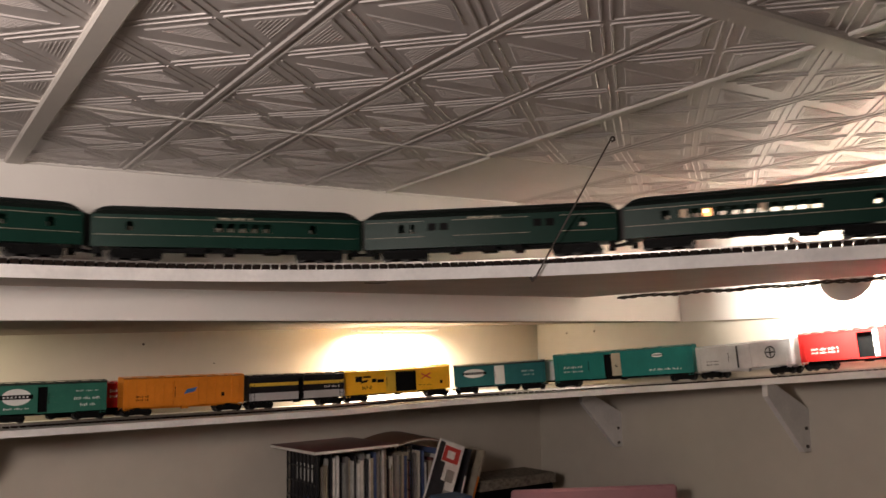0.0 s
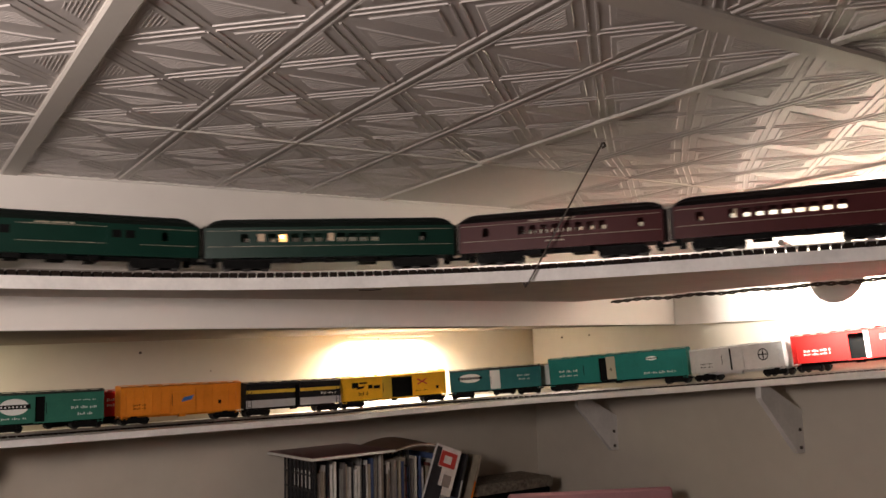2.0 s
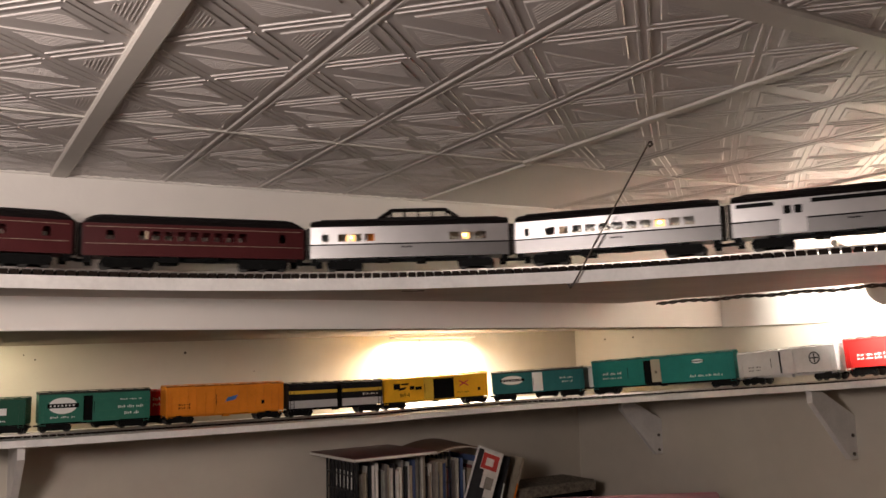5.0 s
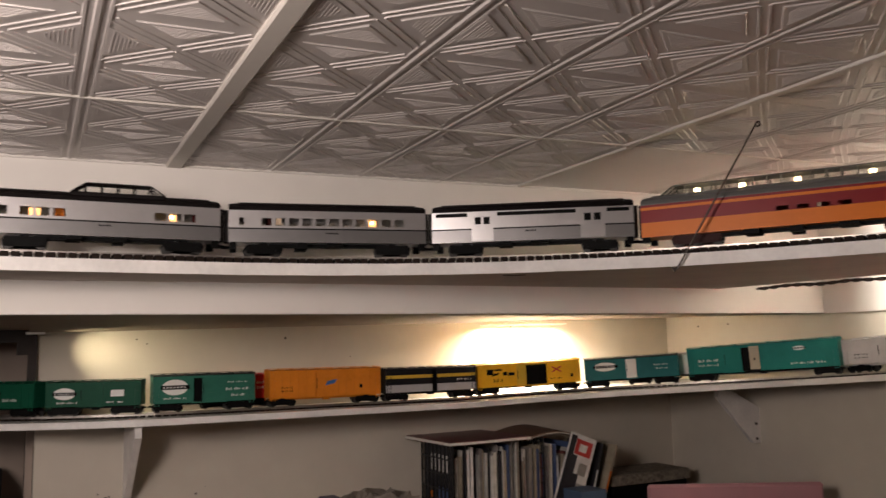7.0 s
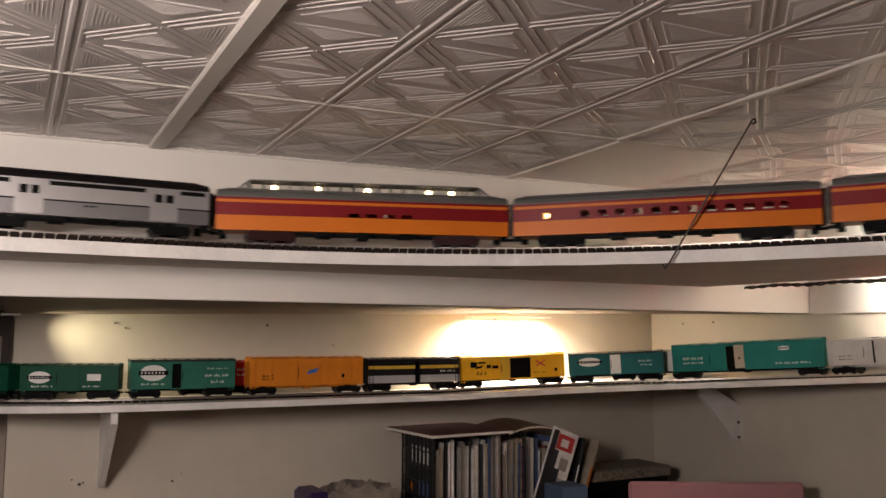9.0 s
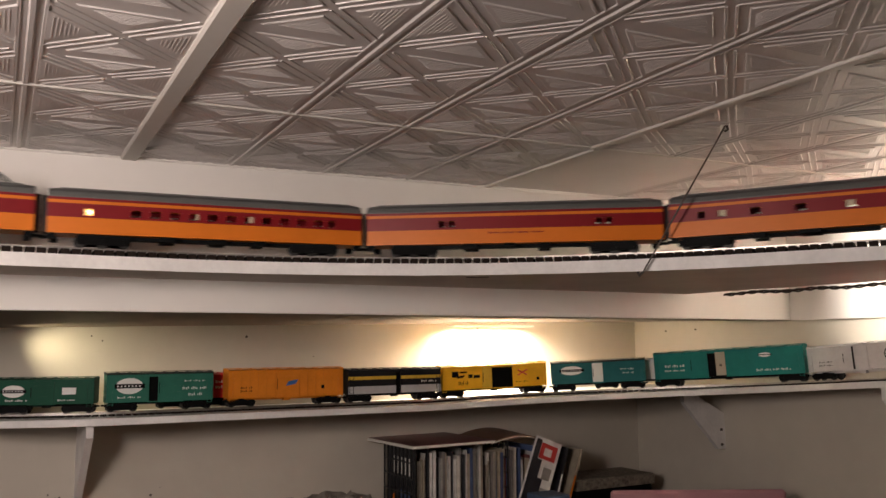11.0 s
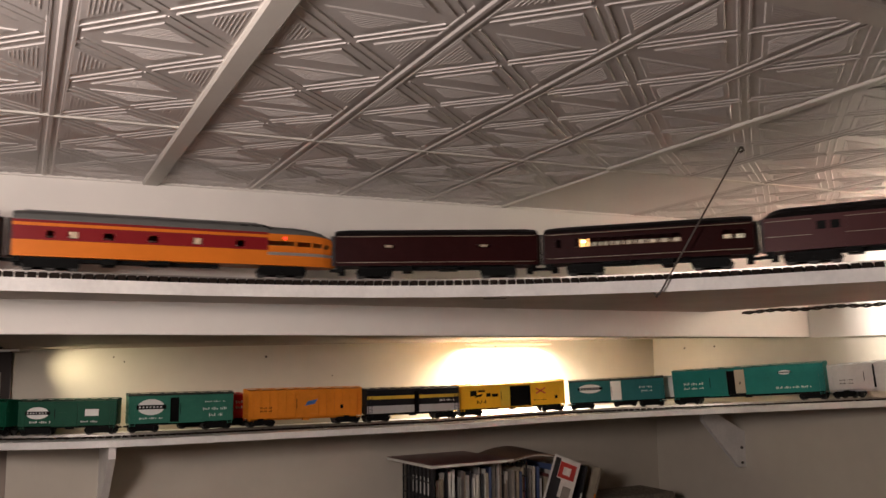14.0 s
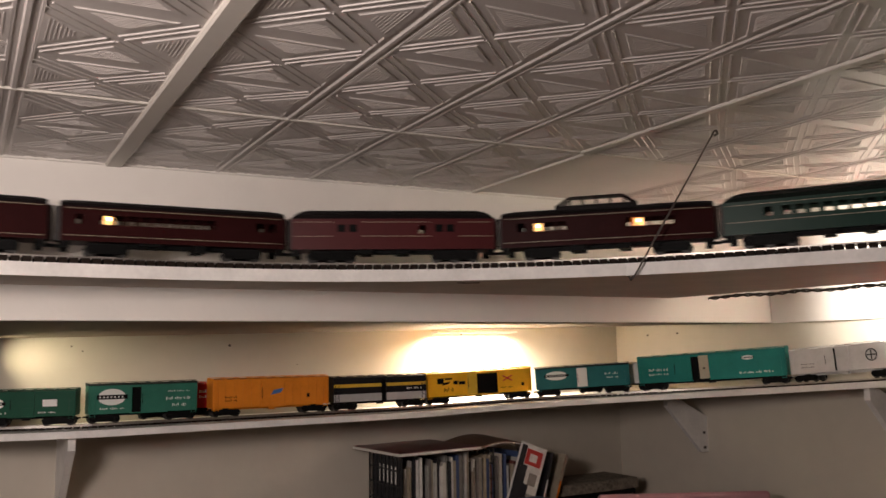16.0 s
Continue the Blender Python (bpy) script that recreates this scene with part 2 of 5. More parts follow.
setting("wall_recess", Build().box(WEST, WALL_Y + 0.25, 0, -0.140, WALL_Y + 0.35, SOFFIT + 0.018), RECESS, "wall of a deeper recess, its shade painted in as brown-grey", "wall")
setting("wall_return", Build().box(-0.139, WALL_Y + 0.1, 0, -0.1285, WALL_Y + 0.36, SOFFIT + 0.018), RECESS, "short return of the recess, painted with the same shade", "wall")


def bulkhead():
    """A boxed bulkhead: a face board with a bottom edge, a body above the soffit, and a sagging brown soffit board under it."""
    x0, x1 = WEST, WALL_X
    lip = 0.016
    b = Build().prism([(x0, face_y(x0)), (x1, face_y(x1)), (x1, face_y(x1) + lip), (x0, face_y(x0) + lip)], SOFFIT, 2.28)
    b.prism([(x0, face_y(x0) + lip), (x1, face_y(x1) + lip), (x1, WALL_Y + 0.4), (x0, WALL_Y + 0.4)], SOFFIT + 0.020, 2.28)
    b.prism([(x1, -0.025), (x1, face_y(x1) - 0.0005), (x1 - 0.018, face_y(x1) - 0.0005)], SOFFIT - 0.001, 2.28)
    setting("bulkhead", b, WALL, "off-white boxed bulkhead below the ceiling", "bulkhead")
    v, f = [], []
    for x, back, drop in ((x0, WALL_Y + 0.249, -0.012), (-0.1405, WALL_Y + 0.249, -0.012), (-0.1400, WALL_Y - 0.001, -0.011), (x1 - 0.001, WALL_Y - 0.001, 0.008)):
        front = face_y(x) + lip - 0.0005
        v += [(x, front, SOFFIT - 0.0005), (x, back, SOFFIT + drop), (x, back, SOFFIT + drop + 0.009), (x, front, SOFFIT + 0.0085)]
    for k in (0, 4, 8):
        f += [(k + i, k + (i + 1) % 4, k + 4 + (i + 1) % 4, k + 4 + i) for i in range(4)]
    f += [(0, 1, 2, 3), (15, 14, 13, 12)]
    setting("soffit", Build().add(v, f), SOFFIT_BOARD, "dark brown board under the bulkhead", "soffit")


bulkhead()


def caulk():
    """A thin painted bead where the ceiling meets the bulkhead."""
    secs = []
    for x in (WEST, WALL_X - 0.001):
        y, z = face_y(x), ceiling_z(x)
        secs.append([(x, y + 0.001, z + 0.001), (x, y - 0.0030, z + 0.001), (x, y - 0.0026, z - 0.0022), (x, y + 0.001, z - 0.0034)])
    setting("trim", Build().loft(secs, [0, 0, 0, 0]), WALL, "thin off-white caulk bead along the ceiling", "trim")


caulk()


def nails():
    for x, z, r in ((0.233, 1.937, 0.0035), (0.005, 1.938, 0.002), (0.02, 1.931, 0.002), (0.345, 1.905, 0.0015), (0.66, 1.952, 0.002), (-0.043, 1.716, 0.002), (-0.033, 1.709, 0.004), (0.095, 1.704, 0.0030), (0.108, 1.714, 0.001), (-0.028, 1.711, 0.0025)):
        b = Build().tube([(0, 0, 0), (0, -0.002, 0)], r * 0.6, 8)
        tagged(part("nail", b, ROD, at=pose(x, WALL_Y, z)), "small dark nail head in the cream wall", "nail", "nails in the wall")
    for y, z, r in ((0.509, 1.947, 0.0025), (0.431, 1.949, 0.0025)):
        b = Build().tube([(0, 0, 0), (-0.002, 0, 0)], r * 0.6, 8)
        tagged(part("nail", b, ROD, at=pose(WALL_X, y, z)), "small dark nail head in the cream wall", "nail", "nails in the wall")


nails()


# ---------------------------------------------------------------- embossed ceiling
COLUMNS = (-0.1085, 0.0010, 0.1135, 0.2250, 0.3370, 0.4480, 0.5600, 0.6759, 0.7916)
ROWS = (-0.4050, -0.2942, -0.1877, -0.0838, 0.0046)
SKEW, LEAN = -0.0386, 0.004


def grid_point(i, j):
    """A node of the embossed grid, i columns along the bulkhead and j rows away from it; halves lie between."""
    def pick(table, k, pitch):
        lo = math.floor(k)
        one = [table[0] + q * pitch if q < 0 else table[q] if q < len(table) else table[-1] + (q - len(table) + 1) * pitch for q in (lo, lo + 1)]
        return one[0] + (one[1] - one[0]) * (k - lo)
    u, v = pick(COLUMNS, i + 1, 0.1125), pick(ROWS, j + 4, 0.1025)
    return Vector((u + v * LEAN, v + u * SKEW))


def ceiling():
    """One sloping sheet with raised bands, diagonals and hammered triangles, four by four cells to a panel."""
    b = Build()

    def up(p, drop):
        return (p[0], p[1], ceiling_z(p[0]) - drop)

    def bar(p, q, w, h):
        p, q = Vector(p), Vector(q)
        d = (q - p).normalized()
        n = Vector((-d.y, d.x))
        lo = [p + n * w, q + n * w, q - n * w, p - n * w]
        hi = [p + n * w * 0.4, q + n * w * 0.4, q - n * w * 0.4, p - n * w * 0.4]
        v = [up(k, -0.001) for k in lo] + [up(k, h) for k in hi]
        b.add(v, [(4, 5, 6, 7), (0, 1, 5, 4), (1, 2, 6, 5), (2, 3, 7, 6), (3, 0, 4, 7)])

    def tri(c, ps, k0, k1, h):
        lo = [c + (p - c) * k0 for p in ps]
        hi = [c + (p - c) * k1 for p in ps]
        v = [up(k, -0.001) for k in lo] + [up(k, h) for k in hi]
        b.add(v, [(3, 4, 5), (0, 1, 4, 3), (1, 2, 5, 4), (2, 0, 3, 5)])

    b.add([(x, y, ceiling_z(x) + z) for x in (WEST, WALL_X) for y in (SOUTH, 0.50) for z in (0, 0.05)],
          [(0, 1, 3, 2), (4, 6, 7, 5), (0, 4, 5, 1), (2, 3, 7, 6), (0, 2, 6, 4), (1, 5, 7, 3)])
    for i in range(-8, 9):
        for j in range(-16, 3):
            cs = [grid_point(i + p, j + q) for p, q in ((0, 0), (1, 0), (1, 1), (0, 1))]
            if max(c.x for c in cs) > WALL_X or min(c.y - face_y(c.x) for c in cs) > 0:
                continue
            if 4 <= i < 6 and j >= 0:
                continue
            m = (cs[0] + cs[1] + cs[2] + cs[3]) / 4
            if i % 4:
                for o in (-0.0078, 0.0, 0.0078):
                    bar(cs[0] + Vector((o, 0)), cs[3] + Vector((o, 0)), 0.0024 if o else 0.0036, 0.0007 if o else 0.0013)
            for k in range(4):
                d = (cs[k] - m).normalized()
                n = Vector((-d.y, d.x)) * 0.0034
                for sgn in (1, -1):
                    bar(m + d * 0.004 + n * sgn, cs[k] - d * 0.013 + n * sgn, 0.0017, 0.0008)
                a, c2 = cs[k], cs[(k + 1) % 4]
                g = (a + c2 + m) / 3
                tri(g, [a, c2, m], 0.62, 0.55, 0.0009)
                for q in range(7):
                    w = 0.08 + 0.115 * q
                    pa, pb = a.lerp(m, w), c2.lerp(m, w)
                    bar(g + (pa - g) * 0.42, g + (pb - g) * 0.42 + Vector((1e-5, 0)), 0.0008, 0.0012)
    return setting("ceiling", b, TIN, "warm grey embossed tin-look ceiling panels", "ceiling")


ceiling()


def battens():
    def strip(name, p, q, w, h):
        d = (q - p).normalized()
        n = Vector((-d.y, d.x)) * w
        v = []
        for k, drop in ((1.0, -0.001), (1.0, h * 0.6), (0.8, h)):
            for e, sg in ((p, 1), (q, 1), (q, -1), (p, -1)):
                c = e + n * sg * k
                v.append((c.x, c.y, ceiling_z(c.x) - drop))
        f = [(8, 9, 10, 11)] + [(a + i, a + (i + 1) % 4, a + 4 + (i + 1) % 4, a + 4 + i) for a in (0, 4) for i in range(4)]
        setting(name, Build().add(v, f), BATTEN, "cream painted batten over a ceiling seam", "batten")
    for i, w in ((-12, 0.0090), (-8, 0.0090), (-4, 0.0065), (0, 0.0092), (4, 0.0060), (8, 0.0060)):
        if i == 4:
            strip("trim", grid_point(i, -16), grid_point(i, 0), w, 0.0028)
            strip("trim", grid_point(i, 0) + Vector((0.007, 0.003)), grid_point(i, 3) + Vector((0.008, 0)), 0.0042, 0.0026)
        else:
            strip("trim", grid_point(i, -16), grid_point(i, 3), w, 0.0042)
    for j, w in ((0, 0.0024), (-4, 0.0120), (-8, 0.0024), (-12, 0.0120)):
        strip("trim", grid_point(-20, j), grid_point(9, j), w, 0.0018 if w < 0.01 else 0.0042)


battens()


# ---------------------------------------------------------------- shelves
def upper_shelf():
    inner = [side(UPPER, -4.5 + 0.08 * i, -0.022 + 0.0008 * math.sin(i * 1.7)) for i in range(int((4.5 + 5.0) / 0.08))]
    outer = [(0.86, inner[-1][1]), (0.86, -0.65), (0.845, -0.30), (0.835, -0.10), (0.80, face_y(0.80)), (inner[0][0], face_y(inner[0][0]))]
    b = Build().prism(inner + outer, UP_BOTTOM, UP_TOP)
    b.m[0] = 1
    setting("upper_shelf", b, [SHELF, SHELF_UNDER], "white painted narrow railway shelf curving across the corner", "shelf")


upper_shelf()


def lower_shelf():
    b = Build()
    ss = [-0.385 + 0.035 * i for i in range(100)]
    v = []
    for s in ss:
        z = low_rail(s) - 0.0045
        out = 0.0955
        for off in (-0.056, out):
            x, y = side(LOWER, s, off)
            if off > 0 and s > 0.535:
                a = (s - 0.535) / 0.45
                if a < math.pi / 2:
                    k = min((WALL_X - 0.535) / max(math.sin(a), 1e-6), (WALL_Y - 0.055) / max(math.cos(a), 1e-6))
                    x, y = 0.535 + k * math.sin(a) + 0.0004, 0.055 + k * math.cos(a) + 0.0004
                else:
                    x = WALL_X + 0.0004
            v += [(x, y, z), (x, y, z - 0.009)]
    n = len(ss)
    f, m = [], []
    for i in range(n - 1):
        k = 4 * i
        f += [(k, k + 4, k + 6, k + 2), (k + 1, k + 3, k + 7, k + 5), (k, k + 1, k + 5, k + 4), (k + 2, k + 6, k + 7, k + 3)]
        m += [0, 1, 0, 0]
    f += [(0, 2, 3, 1), (4 * n - 4, 4 * n - 3, 4 * n - 1, 4 * n - 2)]
    m += [0, 0]
    b.add(v, f)
    b.m = m
    setting("lower_shelf", b, [SHELF, SHELF_UNDER], "white painted lower railway shelf on brackets", "shelf")


lower_shelf()


def bracket(x, y, z, turn, deep, tall, brace, label):
    """A gusset board under the shelf; it stands out from the wall along its own -y."""
    t = thing("shelf_bracket", label, "bracket", "brackets of the lower shelf", pose(x, y, z, 0, 0, turn))
    v = []
    for w in (-0.0045, 0.0045):
        v += [(w, -deep, 0), (w, -deep + brace, 0), (w, 0, -tall + 0.062), (w, 0, -tall), (w, -0.016, -tall), (w, -deep, -0.016)]
    f = [(0, 1, 2, 3, 4, 5), (11, 10, 9, 8, 7, 6)] + [(i, 6 + i, 6 + (i + 1) % 6, (i + 1) % 6) for i in range(6)]
    part("board", Build().add(v, f), SHELF, t)
    for d in (0.66, 0.92):
        part("screw", Build().tube([(0.0045, -0.010, -tall * d), (0.0065, -0.010, -tall * d)], 0.0026, 8), ROD, t, "dark screw head")


bracket(-0.005, WALL_Y, low_rail(0.0) - 0.0137, 0, 0.135, 0.115, 0.1345, "white triangular shelf bracket under the lower shelf")
for y in (0.375, -0.002, -0.38):
    s_here = 0.535 + 0.45 * math.pi / 2 + (0.055 - y)
    bracket(WALL_X, y, low_rail(s_here) - 0.0137, -90, 0.096, 0.100, 0.020, "white triangular shelf bracket under the lower shelf")


# ---------------------------------------------------------------- track
def track(name, path, s0, s1, rail_z, near0, near1, label, parts, deep):
    t = thing(name, label, "railway track")
    for off in (0.00825, -0.00825):
        n = int((s1 - s0) / 0.04)
        b = Build()
        rings = []
        for i in range(n + 1):
            s = s0 + (s1 - s0) * i / n
            z = rail_z(s)
            a, c = side(path, s, off - 0.0006), side(path, s, off + 0.0006)
            rings.append([(*a, z - 0.0026), (*c, z - 0.0026), (*c, z), (*a, z)])
        b.loft(rings, [0, 0, 0, 0])
        part("rail", b, RAIL, t)
    one = Build().box(-0.0034, -0.0180, -deep - 0.0002, 0.0042, 0.0180, -0.0024).mesh("tie", [TIE])
    rest = Build()
    s = s0 + 0.005
    while s < s1:
        x, y, h = path(s)
        m = pose(x, y, rail_z(s), 0, 0, math.degrees(h) + random.uniform(-1.5, 1.5))
        if parts and near0 < s < near1:
            part("tie", one, TIE, t, at=m)
        else:
            rest.add([m @ v.co for v in one.vertices], [tuple(p.vertices) for p in one.polygons])
        s += 0.0100
    ob = part("tie_row", rest, TIE, t)
    ob["kind"] = "stuff"
    return t


track("upper_track", UPPER, -4.4, 4.6, lambda s: UP_RAIL, -0.45, 1.25, "nickel rails on dark brown plastic ties on the upper shelf", True, 0.0082)
track("lower_track", LOWER, -0.38, 3.0, low_rail, -0.35, 1.6, "nickel rails on dark plastic ties on the lower shelf", True, 0.0045)


# ---------------------------------------------------------------- rod, cord, lamps
def hanger():
    t = thing("hanger_rod", "thin dark steel rod from a ceiling hook to the shelf edge", "rod")
    a, c = Vector((0.509, -0.143, 2.138)), Vector((0.466, -0.062, UP_BOTTOM - 0.003))
    part("rod", Build().tube([a, c], 0.0010, 8), ROD, t)
    part("hook", Build().tube([a + Vector((0, 0, 0.006)), a + Vector((0, 0, -0.002)), a + Vector((0.003, 0.001, -0.005)), a + Vector((0, 0.003, -0.007))], 0.0014, 8), ROD, t, "dark ceiling hook")
    part("eyelet", Build().tube([c + Vector((0, 0, 0.002)), c + Vector((0.0, 0.004, -0.002)), c + Vector((0.006, 0.016, 0.006)), c + Vector((0.010, 0.022, 0.022))], 0.0013, 8), ROD, t)


hanger()


def splinter():
    t = thing("wood_splinter", "dark split in the shelf's underside", "splinter")
    part("sliver", Build().tube([(0.338, 0.080, UP_BOTTOM - 0.0004), (0.350, 0.075, UP_BOTTOM - 0.0008), (0.360, 0.068, UP_BOTTOM - 0.0004)], 0.0006, 5), ROD, t)


splinter()


def cord():
    t = thing("twisted_cord", "brown twisted two-wire cord stapled below the shelf edge", "cord")
    line = [(0.795, 0.135), (0.815, 0.02), (0.826, -0.10), (0.835, -0.30), (0.850, -0.65), (0.850, -1.5)]
    for ph in (0.0, math.pi):
        pts = []
        for k in range(len(line) - 1):
            p, q = Vector(line[k]), Vector(line[k + 1])
            n = max(4, int((q - p).length / 0.006))
            for i in range(n):
                c = p.lerp(q, i / n)
                a = c.y * 190 + ph
                pts.append((c.x + 0.0016 * math.cos(a), c.y, UP_BOTTOM - 0.0042 + 0.0016 * math.sin(a) - 0.0015 * math.sin(c.y * 37) ** 2))
        part("wire", Build().tube(pts, 0.0014, 5), CORD, t)


cord()


def dish_lamp():
    t = thing("reflector_lamp", "small grey dish lamp aimed at the wall", "lamp", at=pose(0.916, -0.150, 2.008, 0, 12, 0))
    b = Build()
    n = 20
    rings = [(0.000, 0.008), (0.004, 0.020), (0.014, 0.032), (0.026, 0.038)]
    v, f = [], []
    for x, r in rings:
        v += [(x - 0.03, r * math.cos(2 * math.pi * k / n), r * math.sin(2 * math.pi * k / n)) for k in range(n)]
    f = [(i * n + k, i * n + (k + 1) % n, (i + 1) * n + (k + 1) % n, (i + 1) * n + k) for i in range(3) for k in range(n)] + [tuple(range(n))]
    part("dish", b.add(v, f), LAMPSHELL, t, smooth=True)
    part("stem", Build().tube([(-0.030, 0, 0), (-0.045, 0, 0.006), (-0.125, 0, 0.011)], 0.004, 8), LAMPSHELL, t)


dish_lamp()


def strip_fixture(x, y, z, w):
    t = thing("strip_lamp", "slim white strip lamp under the bulkhead", "lamp", "strip lamps under the bulkhead", pose(x, y, z))
    part("housing", Build().box(-w / 2 - 0.01, -0.012, -0.003, w / 2 + 0.01, 0.012, 0), SHELF, t)


strip_fixture(0.675, 0.575, 1.9575, 0.15)
strip_fixture(-0.132, 0.558, 1.9492, 0.004)


# no fixture is in view; base and socket are added for the room lights
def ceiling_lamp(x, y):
    t = thing("ceiling_lamp", "unseen ceiling lamp, its small white base and socket assumed", "lamp", "ceiling lamps", pose(x, y, ceiling_z(x)))
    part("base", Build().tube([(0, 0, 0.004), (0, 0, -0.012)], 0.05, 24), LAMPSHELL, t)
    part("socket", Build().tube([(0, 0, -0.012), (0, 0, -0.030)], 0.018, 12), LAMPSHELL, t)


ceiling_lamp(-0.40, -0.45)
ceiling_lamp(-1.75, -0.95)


# ---------------------------------------------------------------- dark frame of the recess
def portal():
    t = thing("tunnel_frame", "dark stained wooden frame round the track opening", "frame")
    z0 = low_rail(-0.2) - 0.0045
    part("post", Build().box(-0.141, WALL_Y - 0.012, z0, -0.129, WALL_Y + 0.02, SOFFIT - 0.001), WOOD, t)
    part("lintel", Build().box(-0.60, WALL_Y - 0.012, SOFFIT - 0.024, -0.141, WALL_Y + 0.02, SOFFIT - 0.001), WOOD, t)
    part("step", Build().box(-0.155, WALL_Y - 0.010, SOFFIT - 0.042, -0.141, WALL_Y + 0.018, SOFFIT - 0.024), WOOD, t)


portal()


# ---------------------------------------------------------------- passenger cars
WHEEL = Build().tube([(0, -0.0012, 0), (0, 0.0012, 0)], 0.0052, 12).mesh("wheel", [STEEL])


def truck(parent, x, axles, mat, floor):
    """A bogie: bolster and side frames with journals, and its wheels as a part of its own."""
    t = part("truck", Build().box(-0.004, -0.008, 0.006, 0.004, 0.008, floor), mat, parent, at=pose(x, 0, 0))
    pitch = 0.0145 if axles == 2 else 0.0120
    xs = [-pitch, pitch] if axles == 2 else [-2 * pitch * 0.86, 0, 2 * pitch * 0.86]
    half = xs[-1] + 0.0058
    for sg in (-1, 1):
        b = Build()
        y0, y1 = sorted((sg * 0.0100, sg * 0.0122))
        v = []
        for y in (y0, y1):
            v += [(-half, y, 0.0072), (-half + 0.003, y, 0.0026), (half - 0.003, y, 0.0026), (half, y, 0.0072), (half - 0.003, y, 0.0108), (-half + 0.003, y, 0.0108)]
        b.add(v, [(0, 1, 2, 3, 4, 5), (11, 10, 9, 8, 7, 6)] + [(i, 6 + i, 6 + (i + 1) % 6, (i + 1) % 6) for i in range(6)])
        for q in xs:
            a, c = sorted((sg * 0.0122, sg * 0.0138))
            b.box(q - 0.0022, a, 0.0035, q + 0.0022, c, 0.0078)
        part("side_frame", b, mat, t)
    for q in xs:
        for sg in (-1, 1):
            part("wheel", WHEEL, STEEL, t, at=pose(q, sg * 0.0080, 0.0052))
    return t


def body_side(b, sg, length, z0, z1, bands, windows, w):
    """A side wall with real window openings. bands: (top, slot) from the sill up; windows: (x0, x1, z0, z1) in one row or none."""
    y0, y1 = sorted((sg * w, sg * (w - 0.0011)))
    cuts = sorted({z0, z1, *[k for k, _ in bands], *([windows[0][2], windows[0][3]] if windows else [])})
    cuts = [k for k in cuts if k <= z1]
    for lo, hi in zip(cuts, cuts[1:]):
        mid = (lo + hi) / 2
        slot = next(m for k, m in bands if mid < k)
        if windows and windows[0][2] <= mid <= windows[0][3]:
            x = -length / 2
            for a, c, _, _ in windows:
                b.box(x, y0, lo, a, y1, hi, slot)
                x = c
            b.box(x, y0, lo, length / 2, y1, hi, slot)
        else:
            b.box(-length / 2, y0, lo, length / 2, y1, hi, slot)


def roof_shape(b, length, w, z, h, slot, ends, clerestory):
    """An arched roof with rounded-down ends; a raised clerestory on the older cars."""
    prof = [(-w - 0.0005, 0.0), (-w * 0.94, h * 0.42), (-w * 0.66, h * 0.72), (-w * 0.30, h * 0.80 if clerestory else h * 0.96), (w * 0.30, h * 0.80 if clerestory else h * 0.96), (w * 0.66, h * 0.72), (w * 0.94, h * 0.42), (w + 0.0005, 0.0)]
    secs = []
    for x, k in ((-length / 2, ends), (-length / 2 + 0.004, (1 + ends) / 2), (-length / 2 + 0.014, 1.0), (length / 2 - 0.014, 1.0), (length / 2 - 0.004, (1 + ends) / 2), (length / 2, ends)):
        secs.append([(x, y, z + q * k) for y, q in prof])
    b.loft(secs, [slot] * 8)
    if clerestory:
        c = 0.018
        prof = [(-w * 0.46, h * 0.66), (-w * 0.46, h * 0.92), (-w * 0.25, h * 1.12), (w * 0.25, h * 1.12), (w * 0.46, h * 0.92), (w * 0.46, h * 0.66)]
        secs = []
        for x, k in ((-length / 2 + 0.002, 0.55), (-length / 2 + c * 0.5, 0.86), (-length / 2 + c, 1.0), (length / 2 - c, 1.0), (length / 2 - c * 0.5, 0.86), (length / 2 - 0.002, 0.55)):
            secs.append([(x, y, z + q * k) for y, q in prof])
        b.loft(secs, [slot] * 6)


